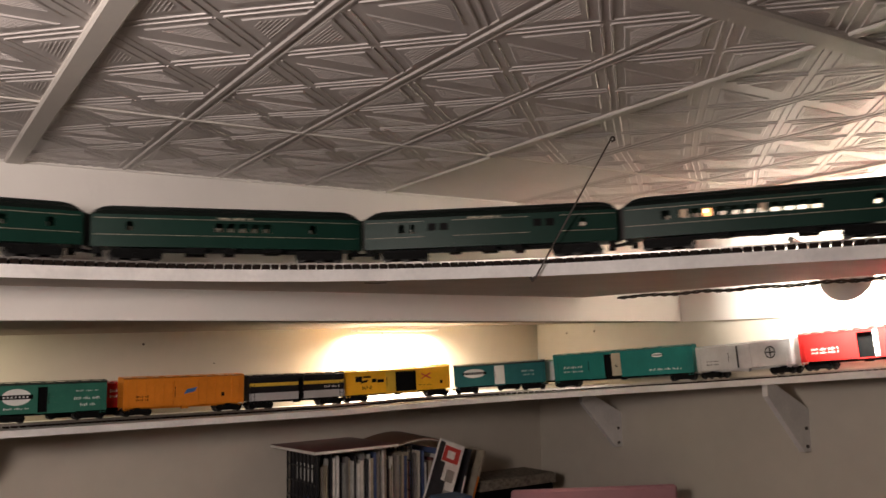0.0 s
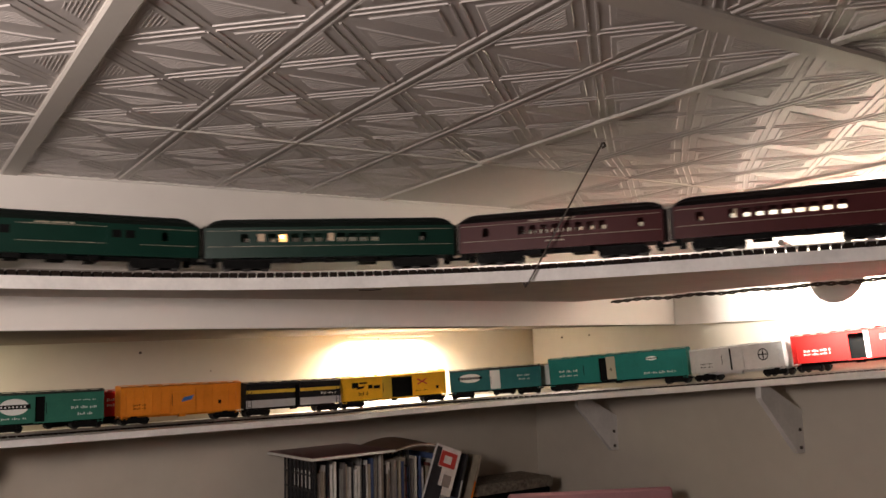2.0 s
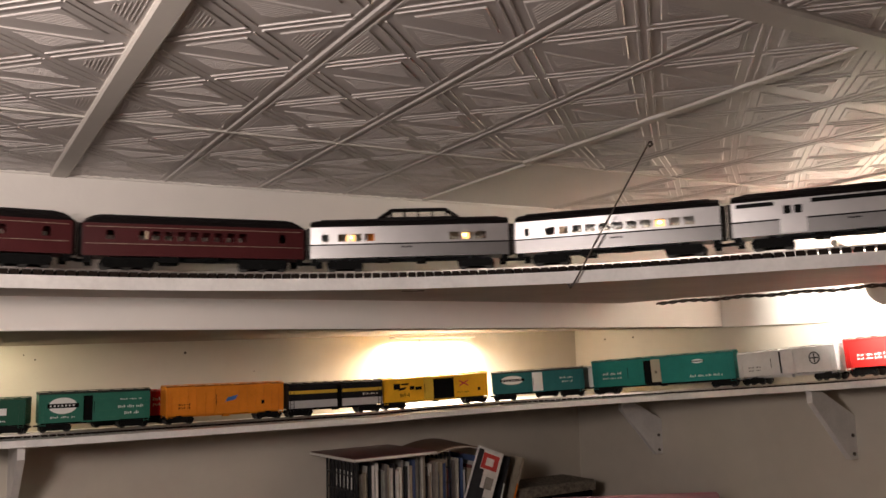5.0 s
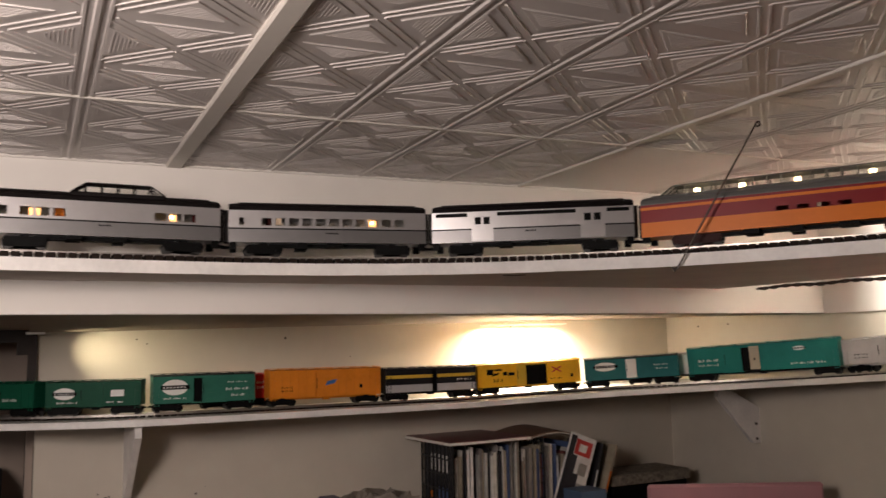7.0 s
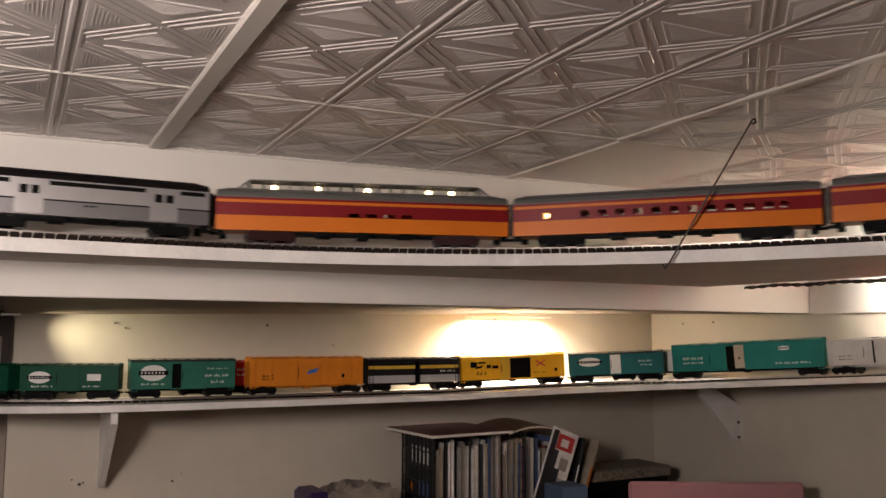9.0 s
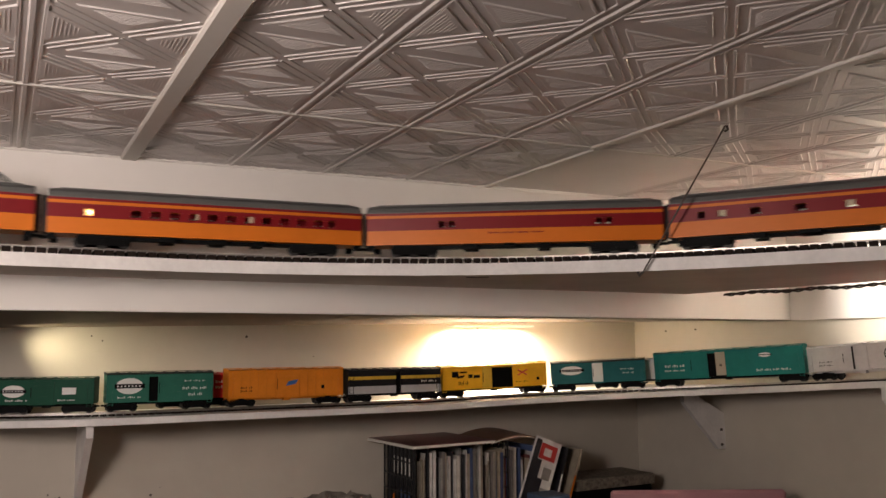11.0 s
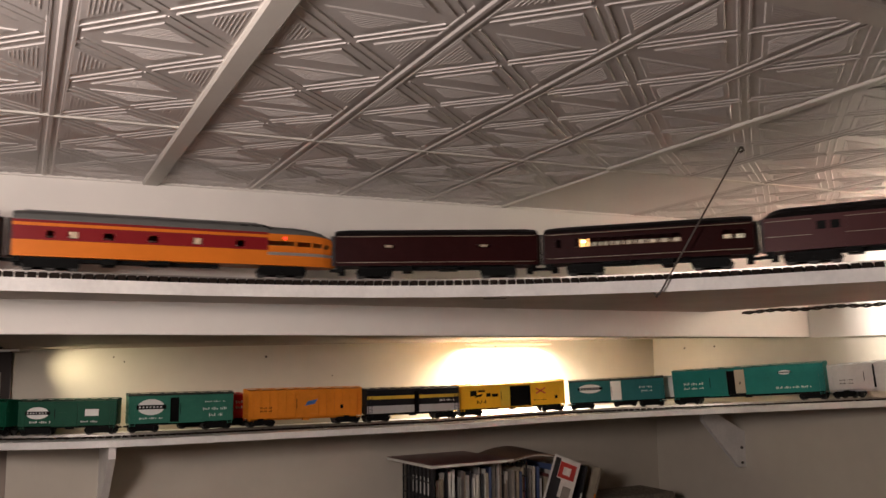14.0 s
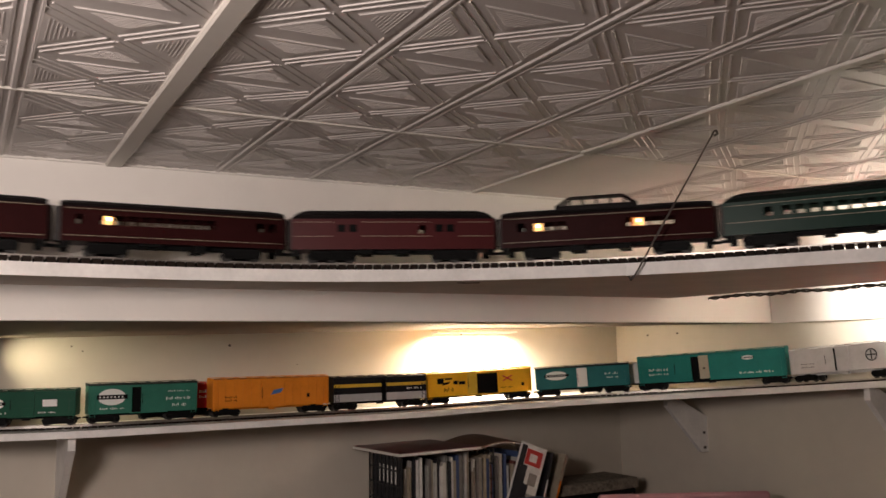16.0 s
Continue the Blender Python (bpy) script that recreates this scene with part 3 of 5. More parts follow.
def coach(label, pitch, c):
    """A passenger car; c holds its paint, windows and fittings. Its own x runs along the track, z from the rail head."""
    t = thing("passenger_car", label, "model train car", "passenger train on the upper shelf")
    t.scale = (1.0, 1.06, 1.17)
    gap = 0.013
    L, w = pitch - gap, 0.0172
    z0, z1, h = c.get("floor", 0.0125), c.get("eave", 0.0410), c.get("roof_h", 0.0095)
    mats = c["mats"]
    wins = []
    if c.get("win"):
        for f, width, n in c["win"]:
            for i in range(n):
                x = -L / 2 + L * f + i * c.get("step", 0.0105)
                wins.append((x, x + width, c["sill"], c["head"]))
        wins.sort()
    for sg in (-1, 1):
        b = Build()
        body_side(b, sg, L, z0, z1, c["bands"], wins, w)
        part("side_wall", b, mats, t)
    part("floor_plate", Build().box(-L / 2, -w + 0.0011, z0, L / 2, w - 0.0011, z0 + 0.0012), mats[0], t)
    for e in (-1, 1):
        x0, x1 = sorted((e * L / 2, e * (L / 2 - 0.0012)))
        part("end_wall", Build().box(x0, -w + 0.0012, z0 + 0.0012, x1, w - 0.0012, z1), mats[0], t)
    r = Build()
    roof_shape(r, L + (0.004 if c.get("overhang") else 0), w, z1, h, 0, c.get("ends", 0.55), c.get("clerestory", False))
    if c.get("ribs"):
        for sy in (-0.008, 0.008):
            r.box(-L / 2 + 0.01, sy - 0.0006, z1 + h * 0.85, L / 2 - 0.01, sy + 0.0006, z1 + h * 0.98)
    for k in range(c.get("vents", 0)):
        x = -L / 2 + L * (k + 0.7) / (c["vents"] + 0.4)
        r.box(x - 0.002, -0.004, z1 + h * 0.85, x + 0.002, 0.004, z1 + h * (1.0 if not c.get("clerestory") else 1.2))
    part("roof", r, c["roof"], t, smooth=False)
    for sg in (-1, 1):
        for z in c.get("lines", ()):
            y0, y1 = sorted((sg * w, sg * (w + 0.0002)))
            part("stripe", Build().box(-L / 2 + 0.003, y0, z, L / 2 - 0.003, y1, z + c.get("line_w", 0.0003)), c.get("line_mat", CREAM), t)
        y0, y1 = sorted((sg * w, sg * (w + 0.0003)))
        for f0, f1 in c.get("doors", ()):
            xa, xb = -L / 2 + L * f0, -L / 2 + L * f1
            d = Build().box(xa, y0, z0 + 0.001, xb, y1, z1 - 0.002)
            d.box(xa + (xb - xa) * 0.16, y0, z1 - 0.0125, xa + (xb - xa) * 0.44, sg * (w + 0.0005), z1 - 0.0055, 1)
            d.box(xa + (xb - xa) * 0.56, y0, z1 - 0.0125, xa + (xb - xa) * 0.84, sg * (w + 0.0005), z1 - 0.0055, 1)
            part("door", d, [c.get("door_mat", mats[0]), BLACK], t)
        for f, z, ln in c.get("plates", ()):
            x = -L / 2 + L * f
            b, n = Build(), max(4, int(ln / 0.0022))
            for k in range(n):
                if k % 7 != 6:
                    b.box(x + ln * k / n, y0, z, x + ln * (k + 0.74) / n, y1, z + (0.0013 if k % 3 else 0.0016))
            part("name_plate", b, c.get("plate_mat", CREAM), t)
        for z, a, e in c.get("grilles", ()):
            part("letter_board", Build().box(-L / 2 + L * a, y0, z, -L / 2 + L * e, y1, z + 0.0036), BLACK, t, "dark louvred strip")
    one = {}
    for a, e, s, hd in wins:
        key = round(e - a, 4)
        if key not in one:
            one[key] = Build().box(0, 0, 0, e - a, 0.0004, hd - s).mesh("window", [GLASS])
        for sg in (-1, 1):
            o = part("window", one[key], GLASS, t, at=pose(a, -w + 0.0003 if sg < 0 else w - 0.0007, s))
            o.visible_shadow = False
    for f, kind in c.get("inside", ()):
        x = -L / 2 + L * f
        if kind == "lamp":
            # emissive panel stands for lamplight filling the window; it is no lamp
            part("lit_compartment", Build().box(x - 0.0050, -0.010, c["sill"] + 0.0005, x + 0.0050, -0.009, c["head"]), GLOW, t, "warm glowing panel for the lamplit compartment")
            part("bulb", Build().box(x - 0.0014, -0.0125, c["head"] - 0.0036, x + 0.0014, -0.0105, c["head"] - 0.0014), BULB, t, "glowing warm interior bulb")
        elif kind == "blind":
            part("blind", Build().box(x - 0.0036, -w + 0.0016, c["sill"] + 0.001, x + 0.0036, -w + 0.0022, c["head"]), PALE_BACKING, t)
        else:
            # coloured partitions tint the windows; orange ones imitate a lit interior
            part("partition", Build().box(x - 0.004, -0.002, z0 + 0.0014, x + 0.004, 0.0, z1 - 0.0004), kind, t)
    if wins and not c.get("open_inside"):
        part("aisle_wall", Build().box(-L / 2 + 0.02, 0.004, z0 + 0.0014, L / 2 - 0.02, 0.0052, c["sill"] + 0.003), INTERIOR, t)
    # ends: bellows, couplers, steps
    for e in (-1, 1):
        if c.get("round_end") and e > 0:
            continue
        x0, x1 = sorted((e * L / 2, e * (pitch / 2 - 0.0012)))
        part("diaphragm", Build().box(x0, -0.0075, z0 + 0.001, x1, 0.0075, z1 + 0.001), BELLOWS, t)
        x0, x1 = sorted((e * (L / 2 - 0.002), e * (pitch / 2 + 0.0012)))
        part("coupler", Build().box(x0, -0.0014, 0.0078, x1, 0.0014, 0.0104), BLACK, t)
    und = Build()
    random.seed(c["seed"])
    und.box(-L * 0.30, -0.005, z0 - 0.003, L * 0.30, 0.005, z0)
    part("underframe", und, BLACK, t)
    x = -L * 0.17
    while x < L * 0.15:
        ln = random.uniform(0.010, 0.022)
        dp = random.uniform(0.0022, 0.0058)
        part("equipment_box", Build().box(x, -w * 0.86, z0 - dp, x + ln, -w * 0.30, z0), BLACK, t)
        part("equipment_box", Build().box(x, w * 0.30, z0 - dp, x + ln, w * 0.86, z0), BLACK, t)
        x += ln + random.uniform(0.018, 0.036)
    for e in (-1, 1):
        for sg in (-1, 1):
            if c.get("round_end") and e > 0:
                continue
            y0, y1 = sorted((sg * w, sg * (w - 0.005)))
            x0, x1 = sorted((e * (L / 2 - 0.001), e * (L / 2 - 0.008)))
            part("step", Build().box(x0, y0, 0.006, x1, y1, z0).box(x0, y0, 0.0085, x1, y1 + (0.0006 if sg > 0 else 0), 0.0092), c.get("step_mat", BLACK), t)
    bog = L / 2 - c.get("bogie", 0.040)
    places = (-bog, bog + c.get("tail_bogie", 0.0))
    trucks = [truck(t, x, c.get("axles", 2), c.get("truck_mat", BLACK), z0) for x in places]
    return t, places, trucks, L


HEAVY = dict(floor=0.0120, eave=0.0405, roof_h=0.0085, clerestory=True, axles=3, bogie=0.042, ends=0.25, sill=0.0265, head=0.0345, lines=(0.0225, 0.0372), step=0.0125)
LIGHT = dict(floor=0.0125, eave=0.0420, roof_h=0.0085, axles=2, bogie=0.036, ends=0.88, sill=0.0280, head=0.0350, ribs=True, step=0.0145)


def heavy(paint, roof, seed, **more):
    c = dict(HEAVY, mats=[paint], bands=((1.0, 0),), roof=roof, seed=seed)
    c.update(more)
    return c


def silver(seed, **more):
    c = dict(LIGHT, mats=[SILVER, FLUTE, BLACK], bands=((0.0245, 1), (0.0258, 2), (1.0, 0)), roof=BLACKROOF, seed=seed, plate_mat=BLACK)
    c.update(more)
    return c


def streamliner(seed, **more):
    c = dict(LIGHT, floor=0.0110, mats=[ORANGE, CRIMSON, GREYROOF], bands=((0.0245, 0), (0.0362, 1), (0.0388, 0), (0.0410, 1), (1.0, 2)), roof=GREYROOF, seed=seed, sill=0.0265, head=0.0325)
    c.update(more)
    return c


def add_dome(t, L, x0, x1, z, h, frame_mat, bulbs=()):
    """A glazed dome on the roof: sill, sloping posts, panes and a lid."""
    d = part("dome", Build().bbox(x0, -0.0125, z - 0.004, x1, 0.0125, z + 0.001, 0.001), frame_mat, t, "glazed observation dome")
    w0, w1 = 0.0125, 0.0095
    part("lid", Build().bbox(x0 + 0.014, -w1, z + h, x1 - 0.014, w1, z + h + 0.0012, 0.0006), frame_mat, d)
    n = max(3, int((x1 - x0 - 0.02) / 0.014))
    for i in range(n + 1):
        x = x0 + 0.014 + (x1 - x0 - 0.028) * i / n
        for sg in (-1, 1):
            part("post", Build().tube([(x, sg * w0, z), (x, sg * w1, z + h)], 0.0007, 4), frame_mat, d)
    for e, xe in ((1, x0), (-1, x1)):
        for y in (-1, 0, 1):
            part("post", Build().tube([(xe, y * w0, z), (xe + e * 0.014, y * w1, z + h)], 0.0008, 4), frame_mat, d)
    v = [(x0, -w0, z), (x1, -w0, z), (x1 - 0.014, -w1, z + h), (x0 + 0.014, -w1, z + h), (x0, w0, z), (x1, w0, z), (x1 - 0.014, w1, z + h), (x0 + 0.014, w1, z + h)]
    for q in ((0, 1, 2, 3), (4, 5, 6, 7), (0, 4, 7, 3), (1, 5, 6, 2)):
        o = part("pane", Build().add([v[k] for k in q], [(0, 1, 2, 3)]), GLASS, d)
        o.visible_shadow = False
    for x in bulbs:
        part("bulb", Build().bbox(x - 0.0030, -0.009, z + h * 0.25, x + 0.0030, -0.005, z + h * 0.62, 0.001), BULB, d, "glowing warm dome bulb")


def round_tail(t, L):
    """The glazed, rounded tail of the observation car, from its body's end on."""
    z0, w = 0.0110, 0.0172
    shape = [(0.0, 1.0, 1.0), (0.030, 0.99, 1.0), (0.048, 0.95, 0.990), (0.061, 0.85, 0.965), (0.070, 0.68, 0.92), (0.0765, 0.42, 0.85)]
    b = Build()
    for lo, hi, slot in ((z0, 0.0205, 0), (0.0205, 0.0232, 2), (0.0232, 0.0292, 0), (0.0335, 0.0400, 0)):
        secs = []
        for x, k, q in shape:
            f = lambda z: z0 + (z - z0) * (q if z > 0.0262 else 1 - (1 - q) * (z - z0) / 0.0155 * 0.6)
            secs.append([(L + x, -w * k, f(lo)), (L + x, -w * k, f(hi)), (L + x, w * k, f(hi)), (L + x, w * k, f(lo))])
        b.loft(secs, [slot] * 4)
    tail = part("tail", b, [ORANGE, CRIMSON, SILVER], t, "rounded glazed tail")
    r = Build()
    secs = []
    for x, k, q in shape:
        top = z0 + (0.0420 - z0) * q
        hh = 0.0085 * max(0.15, 1 - (x / 0.0765) ** 4)
        secs.append([(L + x, y * w * k * 1.01, top - 0.002 + hh * g) for y, g in ((-1, 0), (-0.9, 0.45), (-0.5, 0.85), (0, 1.0), (0.5, 0.85), (0.9, 0.45), (1, 0))])
    r.loft(secs, [0] * 7)
    part("tail_roof", r, GREYROOF, tail)
    for i, (x, k, q) in enumerate(shape[:-1]):
        x2, k2, q2 = shape[i + 1]
        for sg in (-1, 1):
            v = [(L + x, sg * w * k * 0.97, 0.0262), (L + x2, sg * w * k2 * 0.97, 0.0255), (L + x2, sg * w * k2 * 0.97, z0 + (0.036 - z0) * q2), (L + x, sg * w * k * 0.97, z0 + (0.036 - z0) * q)]
            part("pane", Build().add(v, [(0, 1, 2, 3)]), GLASS, tail)
            part("post", Build().tube([(L + x2, sg * w * k2, 0.0262), (L + x2, sg * w * k2, z0 + (0.036 - z0) * q2)], 0.0012, 5), ORANGE, tail)
    part("tail_light", Build().tube([(L + 0.018, -0.0172, 0.0362), (L + 0.018, -0.0178, 0.0362)], 0.0013, 8), TAIL, tail, "small red tail light")
    for x in (-0.030, -0.018, -0.006):
        part("roof_window", Build().box(L + x, -0.0155, 0.0440, L + x + 0.009, -0.0120, 0.0468), BLACK, tail)


TRAIN = []


def add_car(start, end, made):
    TRAIN.append(((start + end) / 2, *made))


def train():
    W8 = [(0.14, 0.0085, 1), (0.20, 0.0095, 11), (0.86, 0.0075, 1)]
    W9 = [(0.10, 0.0070, 1), (0.18, 0.0090, 13), (0.88, 0.0070, 1)]
    Wb = [(0.30, 0.0080, 1), (0.62, 0.0080, 1)]
    gl = "dark green heavyweight model coach with cream lines"
    add_car(-0.228, 0.062, coach(gl, 0.290, heavy(GREEN, GREENROOF, 1, win=W9)))
    add_car(0.062, 0.352, coach(gl, 0.290, heavy(GREEN, GREENROOF, 2, win=[(0.12, 0.007, 1), (0.44, 0.009, 5), (0.80, 0.007, 1)], plates=((0.45, 0.0382, 0.036),))))
    add_car(0.352, 0.640, coach("dark green heavyweight model baggage car", 0.288, heavy(GREEN, GREENROOF, 3, win=[(0.14, 0.006, 2), (0.86, 0.006, 1)], doors=((0.24, 0.36), (0.66, 0.78)), plates=((0.42, 0.0382, 0.036),))))
    add_car(0.640, 0.925, coach("dark green heavyweight model coach with lit-through windows", 0.285, heavy(GREEN, GREENROOF, 4, win=W8, inside=((0.22, "blind"), (0.30, "lamp"), (0.5, "blind")), open_inside=True)))
    add_car(0.925, 1.158, coach("maroon heavyweight model observation car with cream lines", 0.233, heavy(MAROON, BLACKROOF, 5, win=[(0.12, 0.007, 1), (0.30, 0.008, 8), (0.88, 0.007, 1)], plates=((0.44, 0.0185, 0.020), (0.36, 0.0384, 0.05)), overhang=True, open_inside=True)))
    add_car(1.158, 1.395, coach("maroon heavyweight model coach with cream lines", 0.237, heavy(MAROON, BLACKROOF, 6, win=[(0.10, 0.007, 1), (0.24, 0.0085, 9), (0.88, 0.007, 1)], inside=((0.28, "blind"),), open_inside=True)))
    made = coach("silver model dome car with a black roof", 0.232, silver(7, win=[(0.06, 0.0070, 1), (0.14, 0.0110, 3), (0.70, 0.0115, 3)], plates=((0.46, 0.0212, 0.012),), inside=((0.13, INTERIOR), (0.20, "lamp"), (0.30, ORANGE), (0.78, "lamp"), (0.90, MAROON))))
    add_dome(made[0], made[3], -0.035, 0.055, 0.0500, 0.0085, BLACKROOF)
    add_car(1.395, 1.627, made)
    add_car(1.627, 1.855, coach("silver model coach with warm lit windows", 0.228, silver(8, win=[(0.05, 0.0055, 1), (0.16, 0.0105, 11)], plates=((0.48, 0.0205, 0.014),), inside=((0.20, MAROON), (0.24, "blind"), (0.72, "lamp"), (0.94, "blind")))))
    add_car(1.855, 2.091, coach("silver model baggage car with a black roof", 0.236, silver(9, doors=((0.20, 0.31), (0.74, 0.86)), door_mat=SILVER, plates=((0.47, 0.0212, 0.012),), grilles=((0.0372, 0.02, 0.18), (0.0372, 0.33, 0.72), (0.0372, 0.87, 0.98)))))
    made = coach("orange and maroon full-length dome streamliner car", 0.328, streamliner(10, win=[(0.44, 0.0120, 4)], step=0.0190, doors=(), truck_mat=TRUCKRED, axles=3, bogie=0.056, sill=0.0245, head=0.0285, inside=((0.56, "blind"),), vents=0))
    add_dome(made[0], made[3], -0.138, 0.140, 0.0480, 0.0095, GREYROOF, (-0.098, -0.052, 0.002, 0.070, 0.096))
    add_car(2.091, 2.419, made)
    add_car(2.419, 2.745, coach("orange and maroon streamliner coach with a grey roof", 0.326, streamliner(11, win=[(0.10, 0.009, 1), (0.24, 0.0095, 11), (0.88, 0.0075, 1)], step=0.0185, axles=3, bogie=0.050, inside=((0.12, "lamp"), (0.45, "blind"), (0.62, "blind")))))
    add_car(2.745, 3.077, coach("orange and maroon streamliner baggage car with a grey roof", 0.332, streamliner(12, win=[(0.25, 0.007, 2), (0.78, 0.007, 2)], step=0.0105, axles=3, bogie=0.050, plates=((0.42, 0.0200, 0.06),), plate_mat=CRIMSON)))
    c = streamliner(13, win=[(0.12, 0.007, 1), (0.20, 0.0085, 1), (0.33, 0.010, 1), (0.50, 0.010, 1), (0.68, 0.010, 1), (0.86, 0.009, 1)], step=0.02, axles=3, bogie=0.034, tail_bogie=0.052, round_end=True, inside=((0.22, "blind"), (0.70, "blind")))
    made = coach("orange and maroon streamliner observation car with rounded tail", 0.322 - 0.066, c)
    round_tail(made[0], made[3] / 2)
    add_car(3.077, 3.333, made)
    # both pale sheets imitate the bright wall seen through the windows
    add_car(3.399, 3.635, coach("very dark maroon model baggage car with cream lines", 0.236, heavy(MAROONDK, BLACKROOF, 14, win=[(0.24, 0.0130, 1), (0.70, 0.0150, 1)], clerestory=False, ends=0.85, roof_h=0.0072, head=0.0315, sill=0.0285, lines=(0.0150, 0.0395), axles=2, open_inside=True, inside=((0.265, "blind"), (0.735, "blind")))))
    add_car(3.635, 3.865, coach("dark maroon model coach with warm lit windows", 0.230, heavy(MAROONDK, BLACKROOF, 15, win=[(0.06, 0.006, 1), (0.16, 0.0105, 9), (0.86, 0.009, 2)], clerestory=False, ends=0.85, roof_h=0.0072, axles=2, lines=(0.0165, 0.0390), inside=((0.20, "lamp"), (0.70, "blind"), (0.78, "lamp"), (0.80, MAROON)))))
    add_car(3.865, 4.098, coach("dark maroon model baggage car with cream lines", 0.233, heavy(MAROON, BLACKROOF, 16, win=Wb, lines=(0.0240, 0.0372), doors=((0.20, 0.34), (0.68, 0.82)))))
    made = coach("dark maroon model dome car with warm lit windows", 0.236, heavy(MAROONDK, BLACKROOF, 17, clerestory=False, ends=0.85, roof_h=0.0072, axles=2, win=[(0.08, 0.009, 1), (0.16, 0.0105, 3), (0.60, 0.0115, 4)], lines=(0.0165, 0.0390), inside=((0.18, "lamp"), (0.66, "lamp"), (0.64, ORANGE))))
    add_dome(made[0], made[3], -0.052, 0.035, 0.0485, 0.0085, BLACKROOF)
    add_car(4.098, 4.334, made)
    add_car(4.334, 4.620, coach(gl, 0.286, heavy(GREEN, GREENROOF, 18, win=W8)))


train()


# ---------------------------------------------------------------- freight cars on the lower shelf
def paint(name, rgb, rough=0.5):
    return material(name, rgb, rough, vary=0.16, scale=35, spec=0.15)


PALE_YELLOW, PALE_GREY = paint("yellow_band", (0.62, 0.42, 0.05)), paint("grey_band", (0.42, 0.42, 0.43))


def boxcar(label, s0, s1, colour, roof_mat, height, door=None, open_door=None, ribs=0, marks=(), deck=0.013, ladder=BLACK, second=None, sill_mat=None, lateral=0.0, see_through=False):
    """A boxcar: ribbed body on its frame, roof with running board, sliding door (and a dark doorway where it stands open), ladders, trucks.
    marks: (kind, from, to, low, high, material) as shares of the body's side."""
    mid = (s0 + s1) / 2
    x, y, h = LOWER(mid)
    x, y = x - lateral * math.sin(h), y + lateral * math.cos(h)
    z = low_rail(mid)
    g = math.atan((low_rail(s1) - low_rail(s0)) / (s1 - s0))
    t = thing("boxcar", label, "model train car", "freight cars on the lower shelf", Matrix.Translation((x, y, z)) @ Matrix.Rotation(h, 4, "Z") @ Matrix.Rotation(-g, 4, "Y"))
    L = s1 - s0 - 0.006
    w = 0.0165
    z0, z1 = deck, height
    H = z1 - z0
    mats = [colour, BLACK, WHITE, PALE_YELLOW, PALE_GREY]
    d0, d1 = (-L / 2 + L * open_door[0], -L / 2 + L * open_door[1]) if open_door else (None, None)
    for sg in (-1, 1):
        body = Build()
        y0, y1 = sorted((sg * w, sg * (w - 0.001)))
        if open_door and (sg < 0 or see_through):
            body.box(-L / 2, y0, z0, d0, y1, z1, 0)
            body.box(d1, y0, z0, L / 2, y1, z1, 0)
            body.box(d0, y0, z1 - 0.003, d1, y1, z1, 0)
        else:
            body.box(-L / 2, y0, z0, L / 2, y1, z1, 0)
        part("side_wall", body, mats, t)
        y0, y1 = sorted((sg * w, sg * (w + 0.0002)))
        for lo, hi, slot in second or ():
            for a, e in (((-L / 2, d0), (d1, L / 2)) if open_door else ((-L / 2, L / 2),)):
                part("painted_band", Build().box(a, y0, z0 + H * lo, e, y1, z0 + H * hi), mats[slot], t)
    for e in (-1, 1):
        body = Build()
        x0, x1 = sorted((e * L / 2, e * (L / 2 - 0.001)))
        body.box(x0, -w + 0.001, z0, x1, w - 0.001, z1, 0)
        for k in range(4):
            zz = z0 + H * (0.14 + 0.22 * k)
            xa, xb = sorted((e * L / 2, e * (L / 2 + 0.0007)))
            body.box(xa, -w * 0.86, zz, xb, w * 0.86, zz + 0.0022, 0)
        part("end_wall", body, colour, t)
    part("floor_plate", Build().box(-L / 2 + 0.001, -w + 0.001, z0, L / 2 - 0.001, w - 0.001, z0 + 0.001), BLACK, t)
    if open_door:
        # black sheet put behind the opening as the dark interior's shade
        part("doorway_shade", Build().box(d0 - 0.004, -w + 0.006, z0 + 0.001, d1 + 0.004, -w + 0.007, z1 - 0.0005), BLACK, t)
    for k in range(ribs):
        xr = -L / 2 + L * (k + 0.5) / ribs
        if open_door and d0 - 0.002 < xr < d1 + 0.002:
            continue
        for sg in (-1, 1):
            y0, y1 = sorted((sg * w, sg * (w + 0.0006)))
            part("rib", Build().box(xr - 0.0006, y0, z0 + 0.001, xr + 0.0006, y1, z1 - 0.001), colour, t)
    roof = Build()
    prof = [(-w - 0.0006, 0.0), (-w - 0.0006, 0.0008), (0, 0.0026), (w + 0.0006, 0.0008), (w + 0.0006, 0.0)]
    roof.loft([[(q, yy, z1 + zz) for yy, zz in prof] for q in (-L / 2 - 0.0005, L / 2 + 0.0005)], [0] * 5)
    part("roof", roof, roof_mat, t)
    n = 9
    one = Build().box(-0.0005, -w * 0.95, 0.0004, 0.0005, w * 0.95, 0.0030).mesh("roof_rib", [roof_mat])
    for k in range(n + 1):
        part("roof_rib", one, roof_mat, t, at=pose(-L / 2 + L * k / n, 0, z1))
    part("running_board", Build().box(-L / 2 - 0.002, -0.0032, z1 + 0.0034, L / 2 + 0.002, 0.0032, z1 + 0.0042), roof_mat, t)
